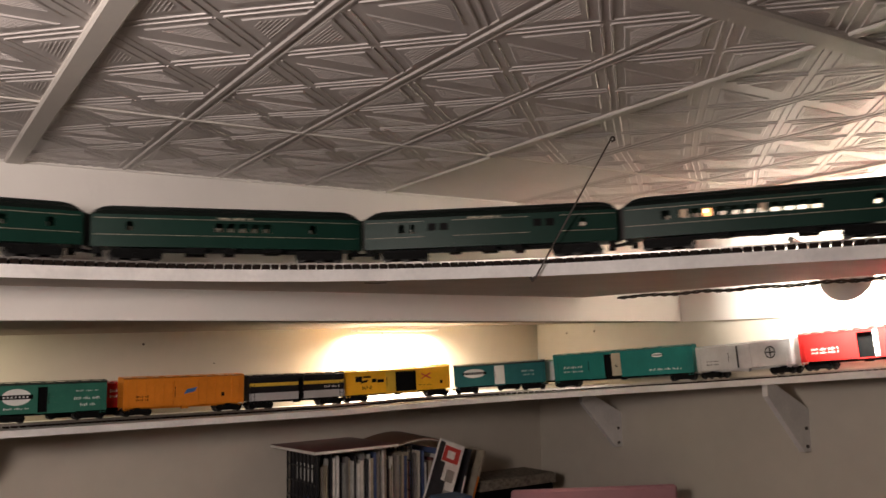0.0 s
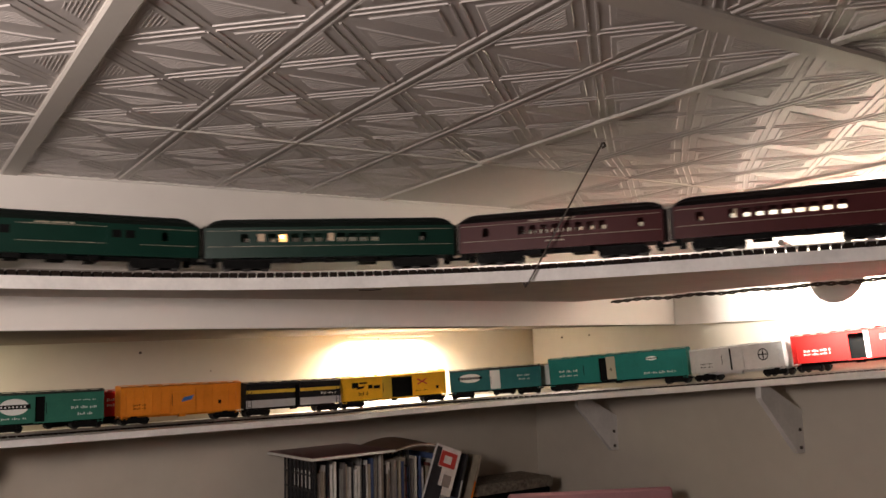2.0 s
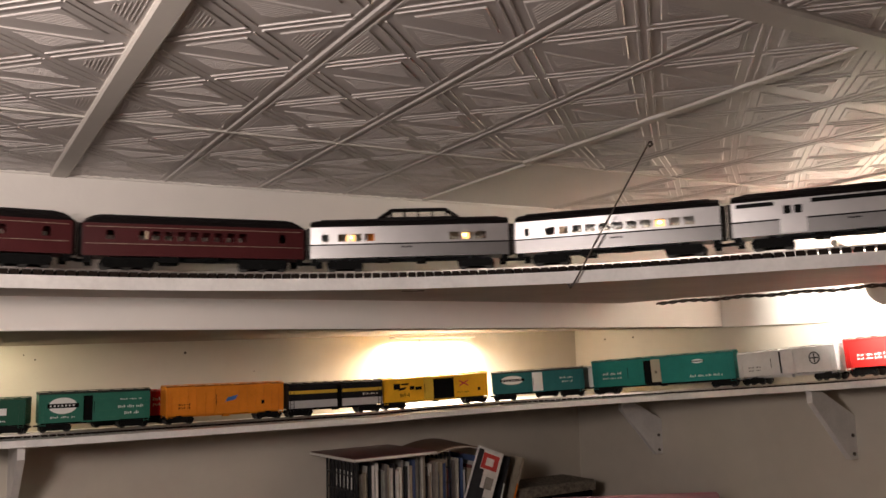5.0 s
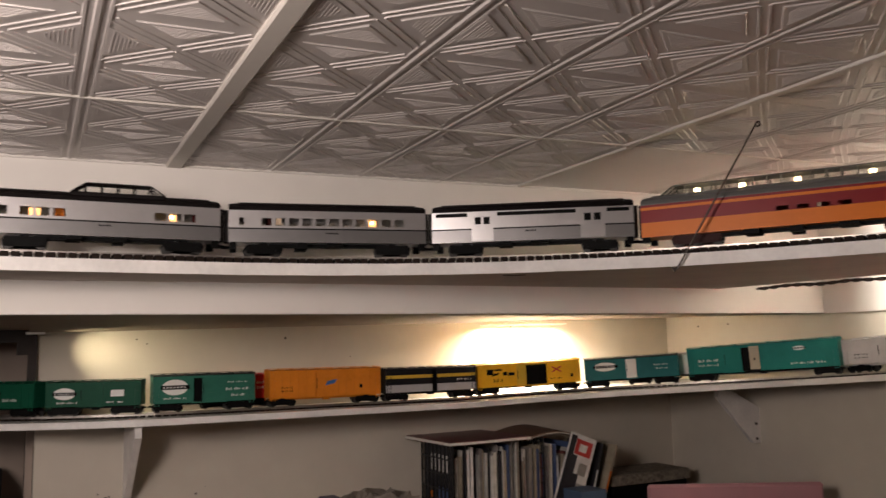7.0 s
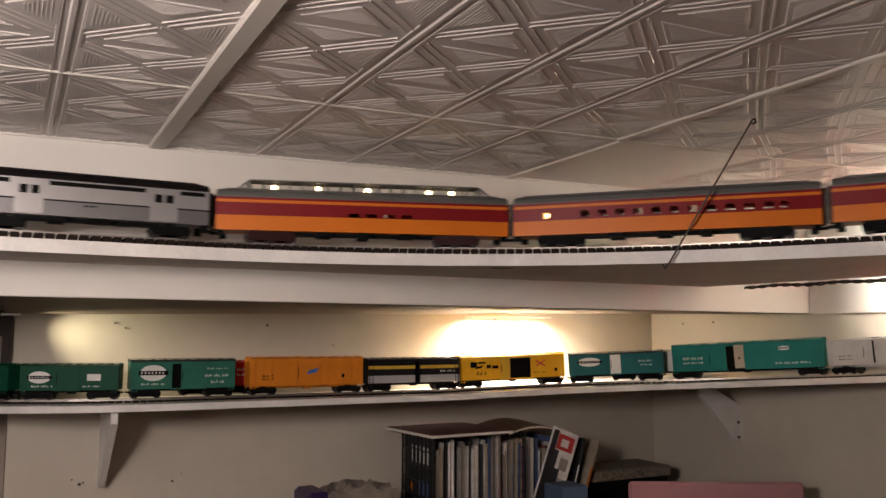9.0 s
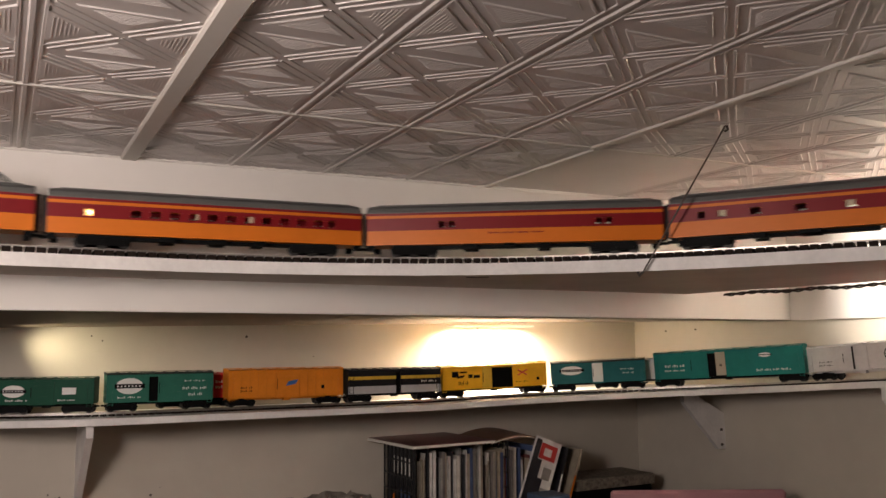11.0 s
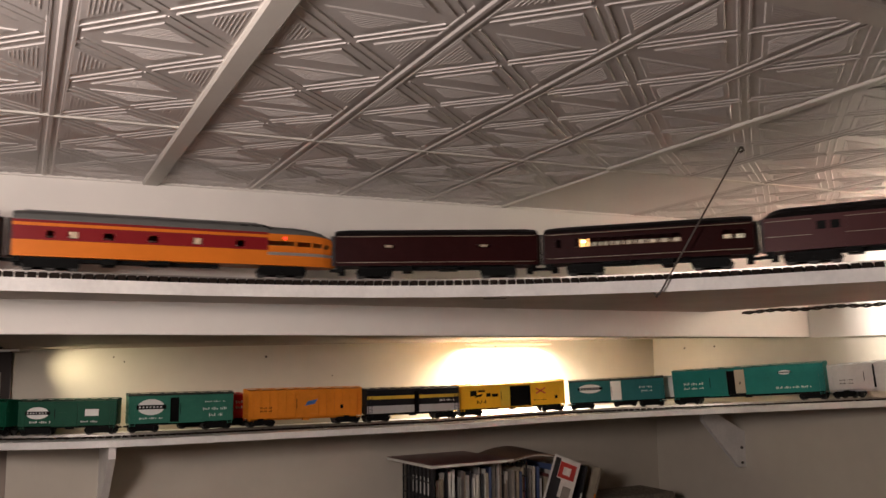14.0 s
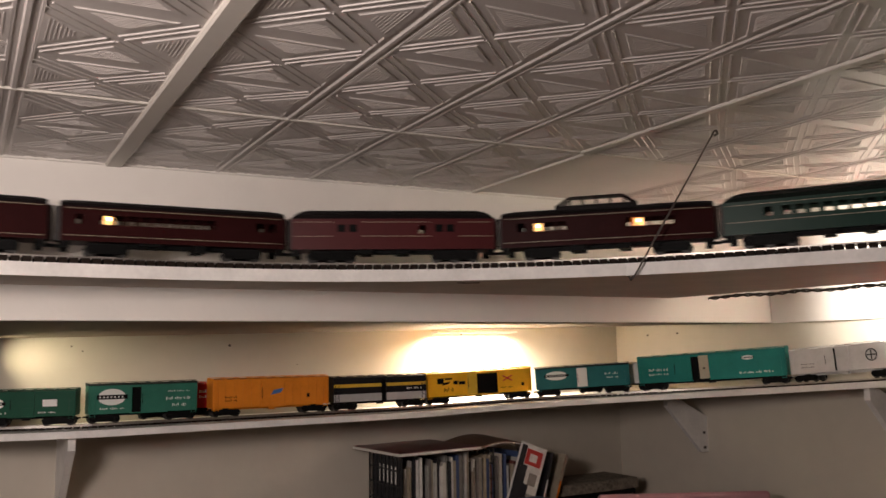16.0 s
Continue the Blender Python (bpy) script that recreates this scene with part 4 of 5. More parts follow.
    if door:
        xa, xb = -L / 2 + L * door[0], -L / 2 + L * door[1]
        for sg in (-1, 1):
            y0, y1 = sorted((sg * (w + 0.0001), sg * (w + 0.0012)))
            d = Build().box(xa, y0, z0 + 0.0012, xb, y1, z1 - 0.0012)
            ya, yb = sorted((sg * (w + 0.0012), sg * (w + 0.0017)))
            for k in range(4):
                zz = z0 + 0.0012 + (H - 0.004) * (k + 0.3) / 4
                d.box(xa + 0.001, ya, zz, xb - 0.001, yb, zz + 0.0008)
            dd = part("door", d, door[2], t)
            for lo, hi, slot in second or ():
                yc, yd = sorted((sg * (w + 0.0017), sg * (w + 0.0019)))
                part("painted_band", Build().box(xa, yc, z0 + H * lo, xb, yd, z0 + H * hi), mats[slot], dd)
            part("latch", Build().box(xa + 0.001, ya, z0 + H * 0.3, xa + 0.0018, yb, z0 + H * 0.7), ladder, dd)
            part("door_rail", Build().box(min(xa, d0 if d0 else xa) - 0.002, y0, z0 - 0.0008, max(xb, d1 if d1 else xb) + 0.002, y1, z0 + 0.0006), colour, t)
    for sg in (-1, 1):
        for e in (-1, 1):
            xl = e * (L / 2 - 0.0050)
            lad = Build()
            y0, y1 = sorted((sg * (w + 0.0002), sg * (w + 0.0010)))
            for q in (-0.003, 0.003):
                lad.box(xl + q - 0.0003, y0, z0 - 0.004, xl + q + 0.0003, y1, z0 + H * 0.72)
            for k in range(6):
                zz = z0 - 0.003 + (H * 0.70) * k / 5
                lad.box(xl - 0.003, y0, zz, xl + 0.003, y1, zz + 0.0005)
            part("ladder", lad, colour, t)
    yo0, yo1 = -w - 0.0007, -w - 0.0003
    for kind, a, c, lo, hi, mat in marks:
        on_door = door and door[0] - 0.01 < a and c < door[1] + 0.01
        yo0, yo1 = (-w - 0.0023, -w - 0.0017) if on_door else (-w - 0.0007, -w - 0.0003)
        xa, xb, za, zb = -L / 2 + L * a, -L / 2 + L * c, z0 + H * lo, z0 + H * hi
        if kind == "bar":
            part("lettering", Build().box(xa, yo0, za, xb, yo1, zb), mat, t)
        elif kind == "text":
            n = max(3, int((xb - xa) / 0.0024))
            b = Build()
            for k in range(n):
                if k % 5 == 4:
                    continue
                q = xa + (xb - xa) * k / n
                b.box(q, yo0, za + (zb - za) * (0.12 + 0.12 * (k % 2)), q + (xb - xa) / n * (0.40 + 0.12 * (k % 3 == 0)), yo1, zb - (zb - za) * 0.15 * (k % 3))
            part("lettering", b, mat, t, "row of small letter-like bars")
        elif kind == "oval":
            cx, cz, rx, rz = (xa + xb) / 2, (za + zb) / 2, (xb - xa) / 2, (zb - za) / 2
            ring = [(cx + rx * math.cos(2 * math.pi * k / 28), cz + rz * math.sin(2 * math.pi * k / 28)) for k in range(28)]
            b = Build().add([(p, yo0, q) for p, q in ring] + [(p, yo1, q) for p, q in ring], [tuple(range(28))] + [(i, (i + 1) % 28, 28 + (i + 1) % 28, 28 + i) for i in range(28)])
            em = part("emblem", b, mat, t, "white oval emblem with a dark bar")
            part("bar", Build().box(cx - rx * 1.08, yo0 - 0.0002, cz - rz * 0.27, cx + rx * 1.12, yo0, cz + rz * 0.27), BLACK, em)
            lt = Build()
            for k in range(7):
                q = cx - rx * 0.90 + rx * 1.84 * k / 7
                lt.box(q, yo0 - 0.0003, cz - rz * 0.10, q + rx * 0.11, yo0 - 0.0002, cz + rz * 0.10)
            part("lettering", lt, WHITE, em)
        elif kind == "ring":
            cx, cz, r = (xa + xb) / 2, (za + zb) / 2, (zb - za) / 2
            b = Build()
            pts = [(cx + r * math.cos(2 * math.pi * k / 24), yo1, cz + r * math.sin(2 * math.pi * k / 24)) for k in range(25)]
            b.tube(pts, 0.0008, 4)
            b.box(cx - r * 0.1, yo0, cz - r * 0.8, cx + r * 0.1, yo1, cz + r * 0.8).box(cx - r * 0.8, yo0, cz - r * 0.1, cx + r * 0.8, yo1, cz + r * 0.1)
            part("emblem", b, mat, t, "dark ring emblem with a cross")
        elif kind == "slant":
            k = (xb - xa) * 0.22
            v = [(xa, yo0, za), (xb - k, yo0, za + (zb - za) * 0.3), (xb, yo0, zb), (xa + k, yo0, zb - (zb - za) * 0.3)]
            v += [(p, yo1, q) for p, _, q in v]
            part("emblem", Build().add(v, [(0, 1, 2, 3), (0, 4, 5, 1), (1, 5, 6, 2), (2, 6, 7, 3), (3, 7, 4, 0)]), mat, t, "slanting coloured panel emblem")
        elif kind == "cross":
            b = Build()
            for (p, q), (r_, s_) in (((xa, za), (xb, zb)), ((xa, zb), (xb, za))):
                b.tube([(p, yo1, q), (r_, yo1, s_)], 0.0011, 4)
            part("emblem", b, mat, t, "crossed-stroke emblem")
    part("frame", Build().box(-L / 2 + 0.004, -0.0045, z0 - 0.0035, L / 2 - 0.004, 0.0045, z0).box(-0.004, -0.010, z0 - 0.005, 0.006, -0.004, z0 - 0.001), sill_mat or BLACK, t)
    for e in (-1, 1):
        x0, x1 = sorted((e * (L / 2 - 0.002), e * (L / 2 + 0.0045)))
        part("coupler", Build().box(x0, -0.0013, 0.0078, x1, 0.0013, 0.0100), BLACK, t)
        truck(t, e * (L / 2 - 0.021), 2, BLACK, z0 - 0.001)
    return t


def freight():
    ny = paint("freight_green", (0.005, 0.072, 0.038))
    jade = paint("freight_jade", (0.032, 0.155, 0.108))
    blue = paint("freight_blue_green", (0.022, 0.140, 0.145))
    teal = paint("freight_teal", (0.012, 0.190, 0.165))
    orange = paint("freight_orange", (0.68, 0.225, 0.020))
    yellow = paint("freight_yellow", (0.80, 0.44, 0.022))
    red = paint("freight_red", (0.47, 0.022, 0.020))
    grey = paint("freight_silver", (0.52, 0.52, 0.52))
    dark = paint("freight_black", (0.008, 0.008, 0.010))
    dkgreen = paint("freight_dark_roof", (0.016, 0.030, 0.026))
    blues = paint("emblem_blue", (0.06, 0.16, 0.42))
    pink = paint("emblem_red", (0.55, 0.06, 0.06))
    boxcar("green boxcar with a white round emblem and open doorway", -0.264, -0.122, ny, ny, 0.0445, door=(0.62, 0.86, ny), open_door=(0.48, 0.60), marks=(("oval", 0.10, 0.42, 0.30, 0.78, WHITE), ("text", 0.66, 0.84, 0.25, 0.40, WHITE)))
    boxcar("green boxcar with a white oval emblem and white panel", -0.120, 0.009, ny, ny, 0.0445, door=(0.36, 0.60, ny), marks=(("oval", 0.08, 0.31, 0.30, 0.80, WHITE), ("bar", 0.68, 0.82, 0.40, 0.68, WHITE), ("text", 0.12, 0.34, 0.12, 0.22, WHITE), ("text", 0.64, 0.84, 0.12, 0.20, WHITE)))
    boxcar("jade green boxcar with a white oval emblem, door ajar", 0.013, 0.160, jade, dkgreen, 0.0500, door=(0.47, 0.70, jade), open_door=(0.385, 0.47), ribs=0, marks=(("oval", 0.08, 0.33, 0.30, 0.88, WHITE), ("text", 0.72, 0.93, 0.70, 0.76, WHITE), ("text", 0.70, 0.94, 0.40, 0.52, WHITE), ("text", 0.76, 0.90, 0.16, 0.28, WHITE), ("text", 0.10, 0.32, 0.14, 0.22, WHITE)))
    boxcar("red boxcar on the track behind the others", 0.085, 0.192, red, red, 0.0460, marks=(("text", 0.80, 0.99, 0.62, 0.78, WHITE), ("text", 0.80, 0.99, 0.40, 0.54, WHITE)), lateral=0.036)
    boxcar("orange boxcar with a small blue slanting emblem", 0.176, 0.357, orange, orange, 0.0520, door=(0.40, 0.60, orange), ribs=14, marks=(("slant", 0.48, 0.59, 0.42, 0.66, blues), ("text", 0.10, 0.20, 0.34, 0.42, BLACK), ("text", 0.10, 0.20, 0.22, 0.30, BLACK), ("bar", 0.80, 0.825, 0.28, 0.42, BLACK)), sill_mat=orange)
    boxcar("black, yellow and grey boxcar with open doorway", 0.360, 0.527, dark, dark, 0.0490, door=(0.55, 0.72, dark), open_door=(0.50, 0.55), second=((0.02, 0.34, 4), (0.62, 0.76, 3)), marks=(("text", 0.78, 0.95, 0.44, 0.54, WHITE),))
    boxcar("yellow boxcar with black lettering bars and open doorway", 0.530, 0.724, yellow, yellow, 0.0500, door=(0.38, 0.47, PALE_YELLOW), open_door=(0.47, 0.67), ribs=0, marks=(("bar", 0.10, 0.16, 0.55, 0.80, BLACK), ("bar", 0.17, 0.24, 0.72, 0.80, BLACK), ("slant", 0.14, 0.22, 0.48, 0.64, BLACK), ("bar", 0.25, 0.29, 0.50, 0.66, BLACK), ("bar", 0.30, 0.36, 0.48, 0.62, BLACK), ("text", 0.16, 0.25, 0.18, 0.36, BLACK), ("cross", 0.72, 0.81, 0.52, 0.76, pink), ("bar", 0.90, 0.925, 0.26, 0.40, BLACK), ("text", 0.70, 0.82, 0.20, 0.26, BLACK)))
    # the white door stands for bright wall seen through an open doorway
    boxcar("blue-green boxcar with a white oval emblem and bright doorway painted white", 0.730, 0.894, blue, dkgreen, 0.0470, door=(0.44, 0.55, WHITE), marks=(("oval", 0.10, 0.34, 0.42, 0.86, WHITE), ("text", 0.74, 0.90, 0.56, 0.66, WHITE), ("text", 0.76, 0.88, 0.38, 0.46, WHITE)))
    boxcar("whitish boxcar on the track behind the others", 0.800, 0.950, WHITE, WHITE, 0.0460, lateral=0.036)
    boxcar("long teal boxcar with a partly open doorway", 0.906, 1.150, teal, teal, 0.0545, door=(0.26, 0.38, teal), open_door=(0.38, 0.50), marks=(("oval", 0.72, 0.80, 0.68, 0.84, WHITE), ("text", 0.08, 0.22, 0.44, 0.56, WHITE), ("text", 0.08, 0.22, 0.28, 0.36, WHITE), ("bar", 0.435, 0.50, 0.06, 0.96, CREAM), ("bar", 0.46, 0.475, 0.40, 0.50, BLACK), ("text", 0.70, 0.92, 0.14, 0.24, WHITE)))
    boxcar("silver-grey boxcar with a dark ring emblem", 1.157, 1.330, grey, grey, 0.0480, door=(0.36, 0.60, grey), ribs=0, marks=(("ring", 0.70, 0.90, 0.34, 0.80, BLACK), ("text", 0.12, 0.26, 0.36, 0.42, BLACK), ("text", 0.12, 0.26, 0.22, 0.28, BLACK), ("bar", 0.46, 0.475, 0.04, 0.96, BLACK)), sill_mat=grey)
    boxcar("red boxcar with white lettering bars and open doorway", 1.337, 1.527, red, red, 0.0500, door=(0.585, 0.62, WHITE), open_door=(0.46, 0.585), marks=(("text", 0.10, 0.32, 0.38, 0.48, WHITE), ("text", 0.10, 0.32, 0.26, 0.34, WHITE), ("bar", 0.70, 0.80, 0.62, 0.80, WHITE)))
    boxcar("red boxcar with white lettering bars", 1.534, 1.700, red, red, 0.0500, door=(0.40, 0.60, red), marks=(("text", 0.10, 0.32, 0.38, 0.48, WHITE),))


freight()


# ---------------------------------------------------------------- things below the shelf
def clutter():
    top = 1.470
    t = thing("cabinet", "plain brown wooden cabinet below the magazines", "cabinet")
    part("body", Build().box(0.02, WALL_Y - 0.44, 0, 1.0, WALL_Y - 0.004, top - 0.02), CABINET, t)
    part("top", Build().bbox(0.01, WALL_Y - 0.45, top - 0.02, 1.01, WALL_Y - 0.002, top, 0.003), CABINET, t)
    mesh = material("black_wire", (0.02, 0.02, 0.022), 0.4, 0.3, vary=0.1)
    # holder: an open black wire crate
    h = thing("magazine_crate", "black wire crate packed with magazines", "crate", at=pose(0.470, 0.475, top))
    wd, dp, ht = 0.172, 0.115, 0.290
    for x in (0, wd):
        for k in range(9):
            y = dp * k / 8
            part("upright", Build().tube([(x, y, 0), (x, y, ht)], 0.0016, 5), mesh, h)
        for k in range(13):
            part("crossbar", Build().tube([(x, 0, ht * k / 12), (x, dp, ht * k / 12)], 0.0016, 5), mesh, h)
    for k in (0, 1, 2, 3):
        part("crossbar", Build().tube([(0, 0, 0.012 + 0.05 * k), (wd, 0, 0.012 + 0.05 * k)], 0.0016, 5), mesh, h)
    part("base", Build().box(0, 0, 0, wd, dp, 0.003), mesh, h)
    cols = [(0.02, 0.02, 0.025), (0.60, 0.58, 0.54), (0.36, 0.35, 0.33), (0.80, 0.78, 0.74), (0.62, 0.58, 0.50), (0.07, 0.11, 0.24), (0.42, 0.36, 0.27), (0.025, 0.025, 0.03), (0.72, 0.68, 0.62), (0.30, 0.27, 0.24), (0.34, 0.28, 0.22), (0.16, 0.045, 0.04), (0.24, 0.22, 0.21), (0.48, 0.43, 0.36)]
    covers = [material("magazine_cover", [0.95 * k for k in c], 0.35, vary=0.25, scale=60) for c in cols]
    paper = material("paper", (0.68, 0.66, 0.60), 0.8, vary=0.08, scale=200)
    random.seed(5)

    def magazine(x, y, z, th, w, hh, mat, at=None, tilt=0.0):
        m = thing("magazine", "worn magazine standing upright in the crate", "magazine", "magazines in the crate", (at or pose(x, y, z, 0, tilt, 0)))
        part("page_block", Build().box(0.0005, 0.0006, 0.001, th - 0.0005, w - 0.001, hh - 0.001), paper, m)
        part("cover", Build().box(0, 0, 0, 0.0005, w, hh).box(th - 0.0005, 0, 0, th, w, hh).box(0, 0, 0, th, 0.0006, hh), mat, m)
        return m
    x = 0.474
    first = True
    while x < 0.712:
        th = random.uniform(0.0022, 0.0060)
        magazine(x, 0.480 + random.uniform(0, 0.008), top + 0.004, th, 0.10, 0.280 + random.uniform(-0.016, 0.006) - (0.010 if x > 0.60 else 0), covers[0] if first else random.choice(covers[1:]), tilt=random.uniform(-0.5, 1.0) if x > 0.6 else 0)
        first = False
        x += th + random.uniform(0.0003, 0.0014)
    # the end magazine's cover shows coloured blocks
    lab = thing("cover_sheet", "black magazine cover with white letter-like bars", "magazine", at=pose(0.4690, 0.480, top + 0.06))
    part("sheet", Build().box(0.0032, 0.0, 0, 0.0040, 0.10, 0.22), covers[0], lab)
    for y0, z0, y1, z1, m in ((0.012, 0.185, 0.020, 0.212, WHITE), (0.026, 0.185, 0.034, 0.212, WHITE), (0.040, 0.185, 0.048, 0.212, WHITE), (0.054, 0.185, 0.062, 0.212, WHITE), (0.068, 0.185, 0.076, 0.212, WHITE), (0.015, 0.130, 0.050, 0.160, covers[5]), (0.070, 0.140, 0.080, 0.150, ORANGE)):
        part("printed_block", Build().box(0.0024, y0, z0, 0.0032, y1, z1), m, lab)
    redm = material("red_cover", (0.115, 0.016, 0.018), 0.35, vary=0.2, scale=40)
    flat = thing("flat_magazine", "red magazine lying flat on the crate", "magazine", at=pose(0.449, 0.440, top + ht + 0.004, 0, 0, 4))
    part("page_block", Build().box(-0.001, -0.001, 0.0006, 0.154, 0.148, 0.0045), paper, flat)
    part("cover", Build().box(0, 0, 0, 0.155, 0.15, 0.0006).box(0.002, 0.002, 0.0045, 0.153, 0.15, 0.0052), redm, flat)
    titled = material("red_print", (0.50, 0.035, 0.03), 0.4, vary=0.1, scale=60)
    # leaning magazines: one shows its cover, two their spines
    for x, y, z, wide, mat, blocks, lab in (
            (0.7000, 0.468, 1.769, 0.052, covers[3], ((0.012, -0.034, 0.046, -0.008, titled), (0.020, -0.028, 0.036, -0.015, covers[3]), (0.000, -0.066, 0.020, -0.036, covers[7]), (0.000, -0.040, 0.010, -0.004, covers[0]), (0.028, -0.066, 0.044, -0.046, covers[9]), (0.000, -0.150, 0.030, -0.066, covers[7]), (0.032, -0.130, 0.052, -0.080, covers[2])), "white magazine with a red title block, leaning askew"),):
        m = thing("leaning_magazine", lab, "magazine", "leaning magazines", pose(x, y, z, 0, 21, 0))
        tall = (z - wide * 0.358 - top) / 0.934
        part("page_block", Build().box(0.0006, 0.0006, -tall + 0.001, wide - 0.0006, 0.0054, -0.0006), paper, m)
        part("cover", Build().box(0, 0, -tall, wide, 0.0006, 0).box(0, 0.0054, -tall, wide, 0.0060, 0).box(0, 0.0006, -tall, 0.0006, 0.0054, 0), mat, m)
        for k, (x0, z0, x1, z1, ink) in enumerate(blocks):
            part("printed_block", Build().box(x0, -0.0004 - 0.0003 * k, z0, x1, 0, z1), ink, m)
    for x, tilt, mat, lab in ((0.7680, 17, covers[7], "thin black magazine leaning to one side"), (0.7850, 20, covers[6], "tan magazine leaning to one side")):
        m = thing("leaning_magazine", lab, "magazine", "leaning magazines", pose(x - 0.088, 0.475, top + 0.001, 0, tilt, 0))
        part("page_block", Build().box(0.0005, 0.0006, 0.001, 0.0045, 0.10, 0.284), paper, m)
        part("cover", Build().box(0, 0, 0, 0.0005, 0.102, 0.286).box(0.0045, 0, 0, 0.005, 0.102, 0.286).box(0, 0, 0, 0.005, 0.0006, 0.286), mat, m)
        part("printed_block", Build().box(0.0010, -0.0004, 0.200, 0.0040, 0, 0.240), WHITE if mat is covers[7] else ORANGE, m)
    brown = material("brown_cover", (0.17, 0.10, 0.065), 0.45, vary=0.25, scale=40)
    m = thing("curled_magazine", "brown magazine curling over the standing ones", "magazine", at=pose(0.612, 0.478, top + 0.288))
    rows, v, f = 9, [], []
    for i in range(rows):
        q = i / (rows - 1)
        for y, dz in ((0, 0), (0.105, 0.004), (0.105, 0.008), (0, 0.004)):
            v.append((0.110 * q, y, 0.012 * math.sin(q * math.pi * 0.8) - 0.010 * q * q + dz))
    f = [(4 * i + k, 4 * i + 4 + k, 4 * i + 4 + (k + 1) % 4, 4 * i + (k + 1) % 4) for i in range(rows - 1) for k in range(4)]
    f += [(0, 1, 2, 3), tuple(4 * rows - 1 - k for k in range(4))]
    part("cover", Build().add(v, f), brown, m)
    part("spine", Build().tube([(0.110 * i / 8, -0.0004, 0.0014 + 0.012 * math.sin(i / 8 * math.pi * 0.8) - 0.010 * (i / 8) ** 2) for i in range(9)], 0.0008, 5), paper, m, "pale page edges")
    bluebox = material("blue_card", (0.06, 0.10, 0.17), 0.6, vary=0.15, scale=30)
    b = thing("blue_box", "small blue cardboard box in front of the magazines", "box", at=pose(0.652, 0.385, top))
    part("body", Build().bbox(0, 0, 0, 0.050, 0.05, 0.214, 0.001), bluebox, b)
    part("label", Build().box(0.008, -0.0005, 0.15, 0.04, 0, 0.190), WHITE, b)
    wicker = material("wicker", (0.20, 0.17, 0.13), 0.8, vary=0.7, scale=160, bump=0.9, bump_scale=260)
    b = thing("basket", "flat wicker basket with a speckled lid", "basket", at=pose(0.793, 0.490, top))
    part("body", Build().bbox(0, 0, 0, 0.178, 0.09, 0.196, 0.004), BLACK, b)
    part("lid", Build().bbox(-0.004, -0.004, 0.196, 0.182, 0.094, 0.214, 0.004), wicker, b)
    pinkm = material("pink_plastic", (0.42, 0.215, 0.24), 0.5, vary=0.08, scale=12)
    b = thing("pink_board", "pale pink plastic board standing on edge", "board", at=pose(0.714, 0.298, top, 0, 0, -28))
    part("sheet", Build().bbox(0, 0, 0, 0.266, 0.012, 0.231, 0.004), pinkm, b)
    purple = material("purple_plastic", (0.035, 0.018, 0.075), 0.4, vary=0.15, scale=30)
    clear = material("crinkled_bag", (0.24, 0.21, 0.18), 0.14, vary=0.4, scale=60, bump=1.0, bump_scale=50)
    b = thing("bagged_package", "purple package in a crinkled clear bag", "package", at=pose(0.247, 0.42, top))
    part("body", Build().bbox(0, 0, 0, 0.034, 0.07, 0.232, 0.006), purple, b)
    v, f = [], []
    for i in range(13):
        for j in range(6):
            v.append((0.03 + 0.11 * i / 12, 0.002 + 0.06 * j / 5, 0.228 + 0.012 * noise.noise((i * 0.55, j * 0.6, 3.1)) + (0.008 if 3 < i < 9 else 0)))
    k = len(v)
    v += [(p[0], p[1], 0.0) for p in v]
    f += [(i * 6 + j, (i + 1) * 6 + j, (i + 1) * 6 + j + 1, i * 6 + j + 1) for i in range(12) for j in range(5)]
    f += [(i * 6, k + i * 6, k + (i + 1) * 6, (i + 1) * 6) for i in range(12)]
    f += [(j, j + 1, k + j + 1, k + j) for j in range(5)] + [(72 + j, k + 72 + j, k + 73 + j, 73 + j) for j in range(5)]
    part("bag", Build().add(v, f), clear, b, "crumpled shiny bag")
    dk = thing("dark_case", "dark purple padded case standing in the recess", "case", at=pose(-0.34, 0.66, 0))
    part("body", Build().bbox(0, 0, 0, 0.17, 0.12, 1.752, 0.01), material("dark_fabric", (0.030, 0.022, 0.034), 0.8, vary=0.3, scale=40), dk)


clutter()


# ---------------------------------------------------------------- movement
RUN = [(0.0, 0.0), (1.5, -0.340), (3.5, -0.815), (7.0, -1.585), (9.0, -2.043), (12.5, -2.855), (14.5, -3.337), (16.0, -3.698)]


def run_at(t):
    """How far the train has gone by t, eased between the known times."""
    slopes = []
    for i in range(len(RUN)):
        a, b = RUN[max(i - 1, 0)], RUN[min(i + 1, len(RUN) - 1)]
        slopes.append((b[1] - a[1]) / (b[0] - a[0]))
    for i in range(len(RUN) - 1):
        (t0, p0), (t1, p1) = RUN[i], RUN[i + 1]
        if t <= t1 or i == len(RUN) - 2:
            d = t1 - t0
            u = (t - t0) / d
            return (2 * u ** 3 - 3 * u ** 2 + 1) * p0 + (u ** 3 - 2 * u ** 2 + u) * d * slopes[i] + (-2 * u ** 3 + 3 * u ** 2) * p1 + (u ** 3 - u ** 2) * d * slopes[i + 1]


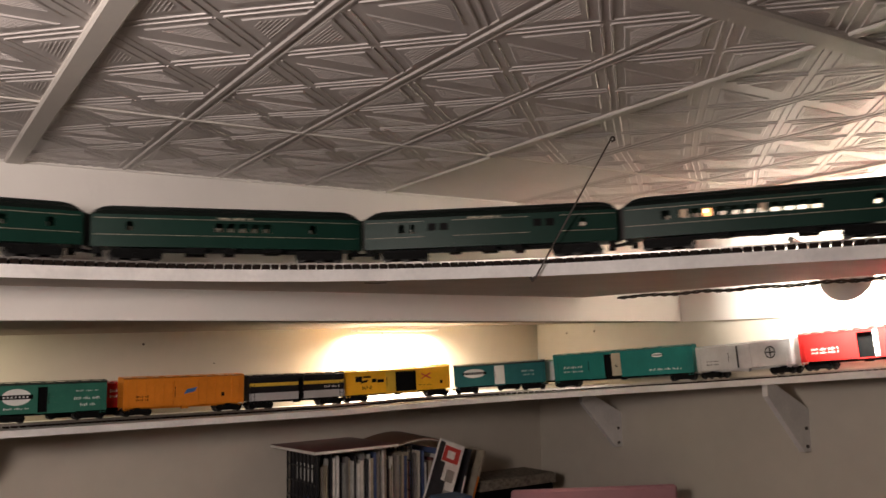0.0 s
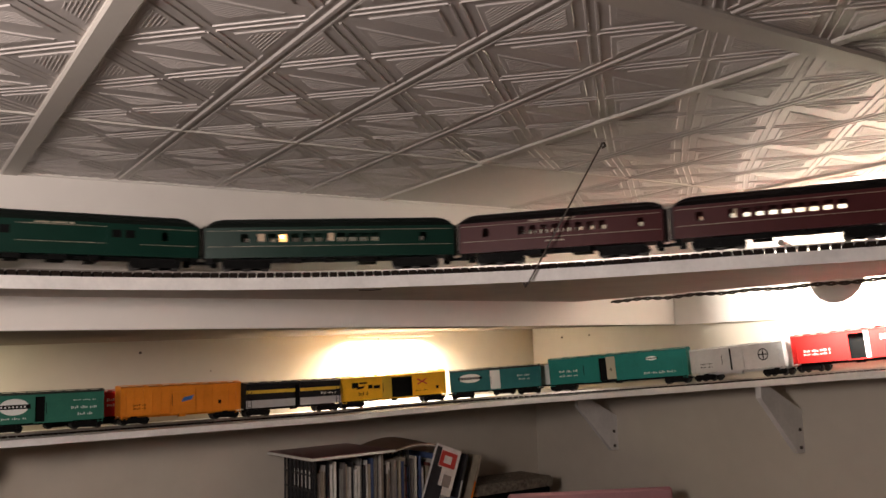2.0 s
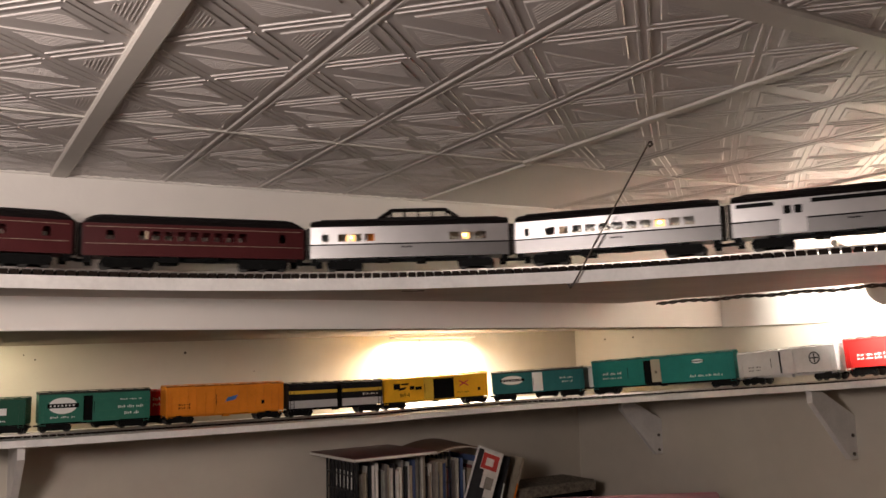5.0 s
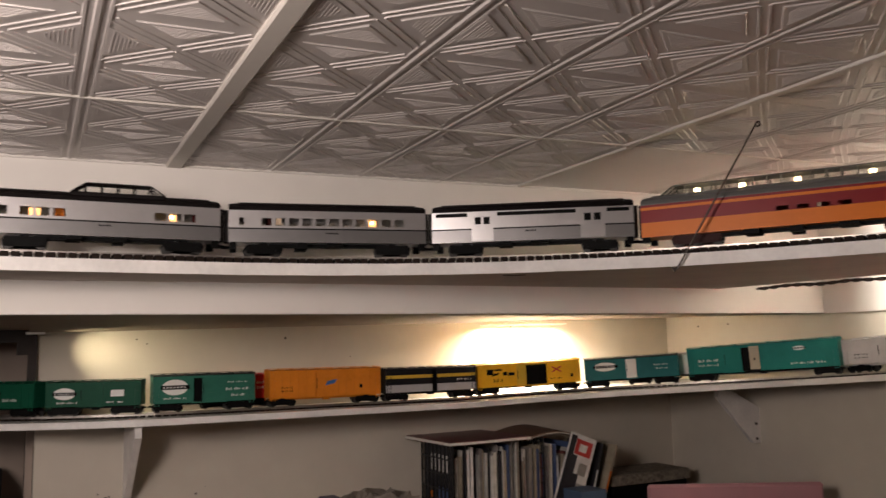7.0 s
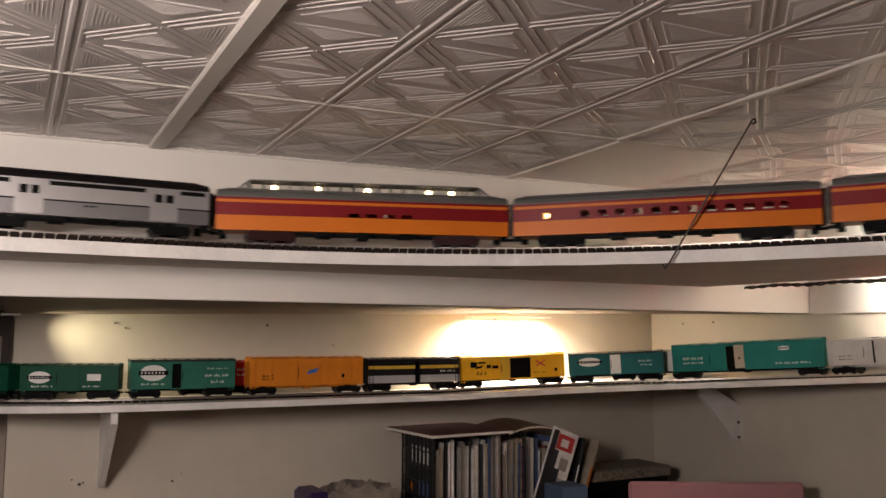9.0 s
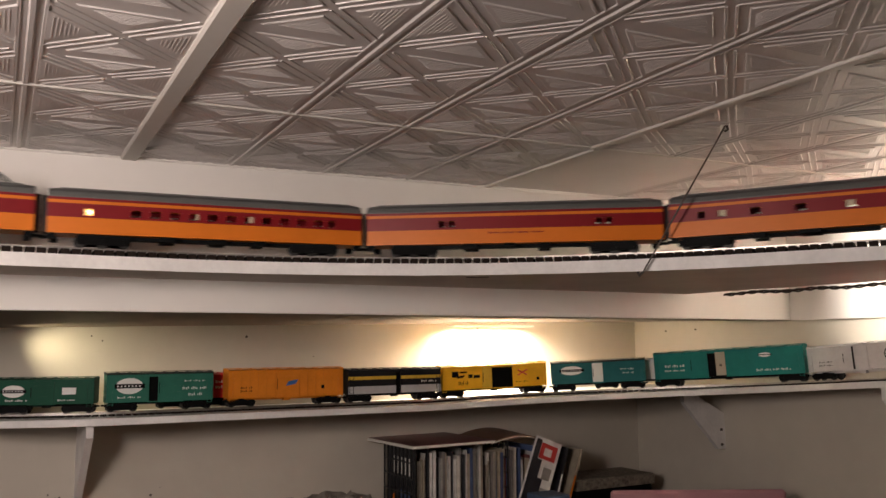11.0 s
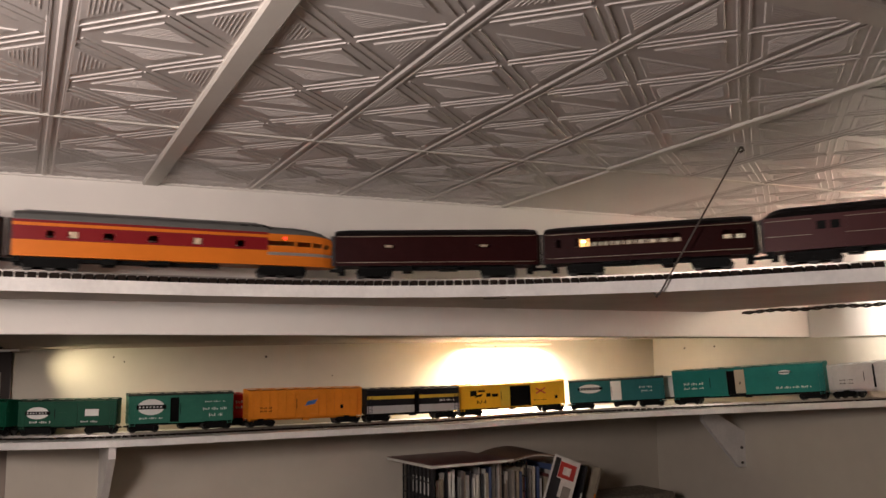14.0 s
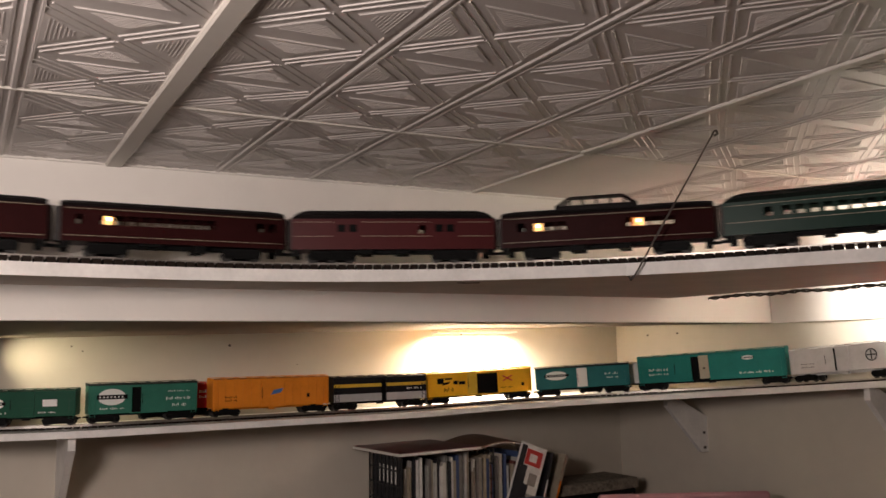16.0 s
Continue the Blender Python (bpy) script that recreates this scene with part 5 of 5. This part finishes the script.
def motions():
    times = [0.25 * i for i in range(65)]
    for centre, car, places, trucks, length in TRAIN:
        rows, turns = [], ([], [])
        for t in times:
            s = centre + run_at(t)
            x0, y0, h0 = UPPER(s + places[0])
            x1, y1, h1 = UPPER(s + places[1])
            head = math.atan2(y1 - y0, x1 - x0)
            k = -places[0] / (places[1] - places[0])
            rows.append((t, pose(x0 + (x1 - x0) * k, y0 + (y1 - y0) * k, UP_RAIL, 0, 0, math.degrees(head))))
            for n, h in enumerate((h0, h1)):
                turns[n].append((t, pose(places[n], 0, 0, 0, 0, math.degrees(h - head))))
        walk(car, rows)
        for k in (0, 1):
            walk(trucks[k], turns[k])


motions()
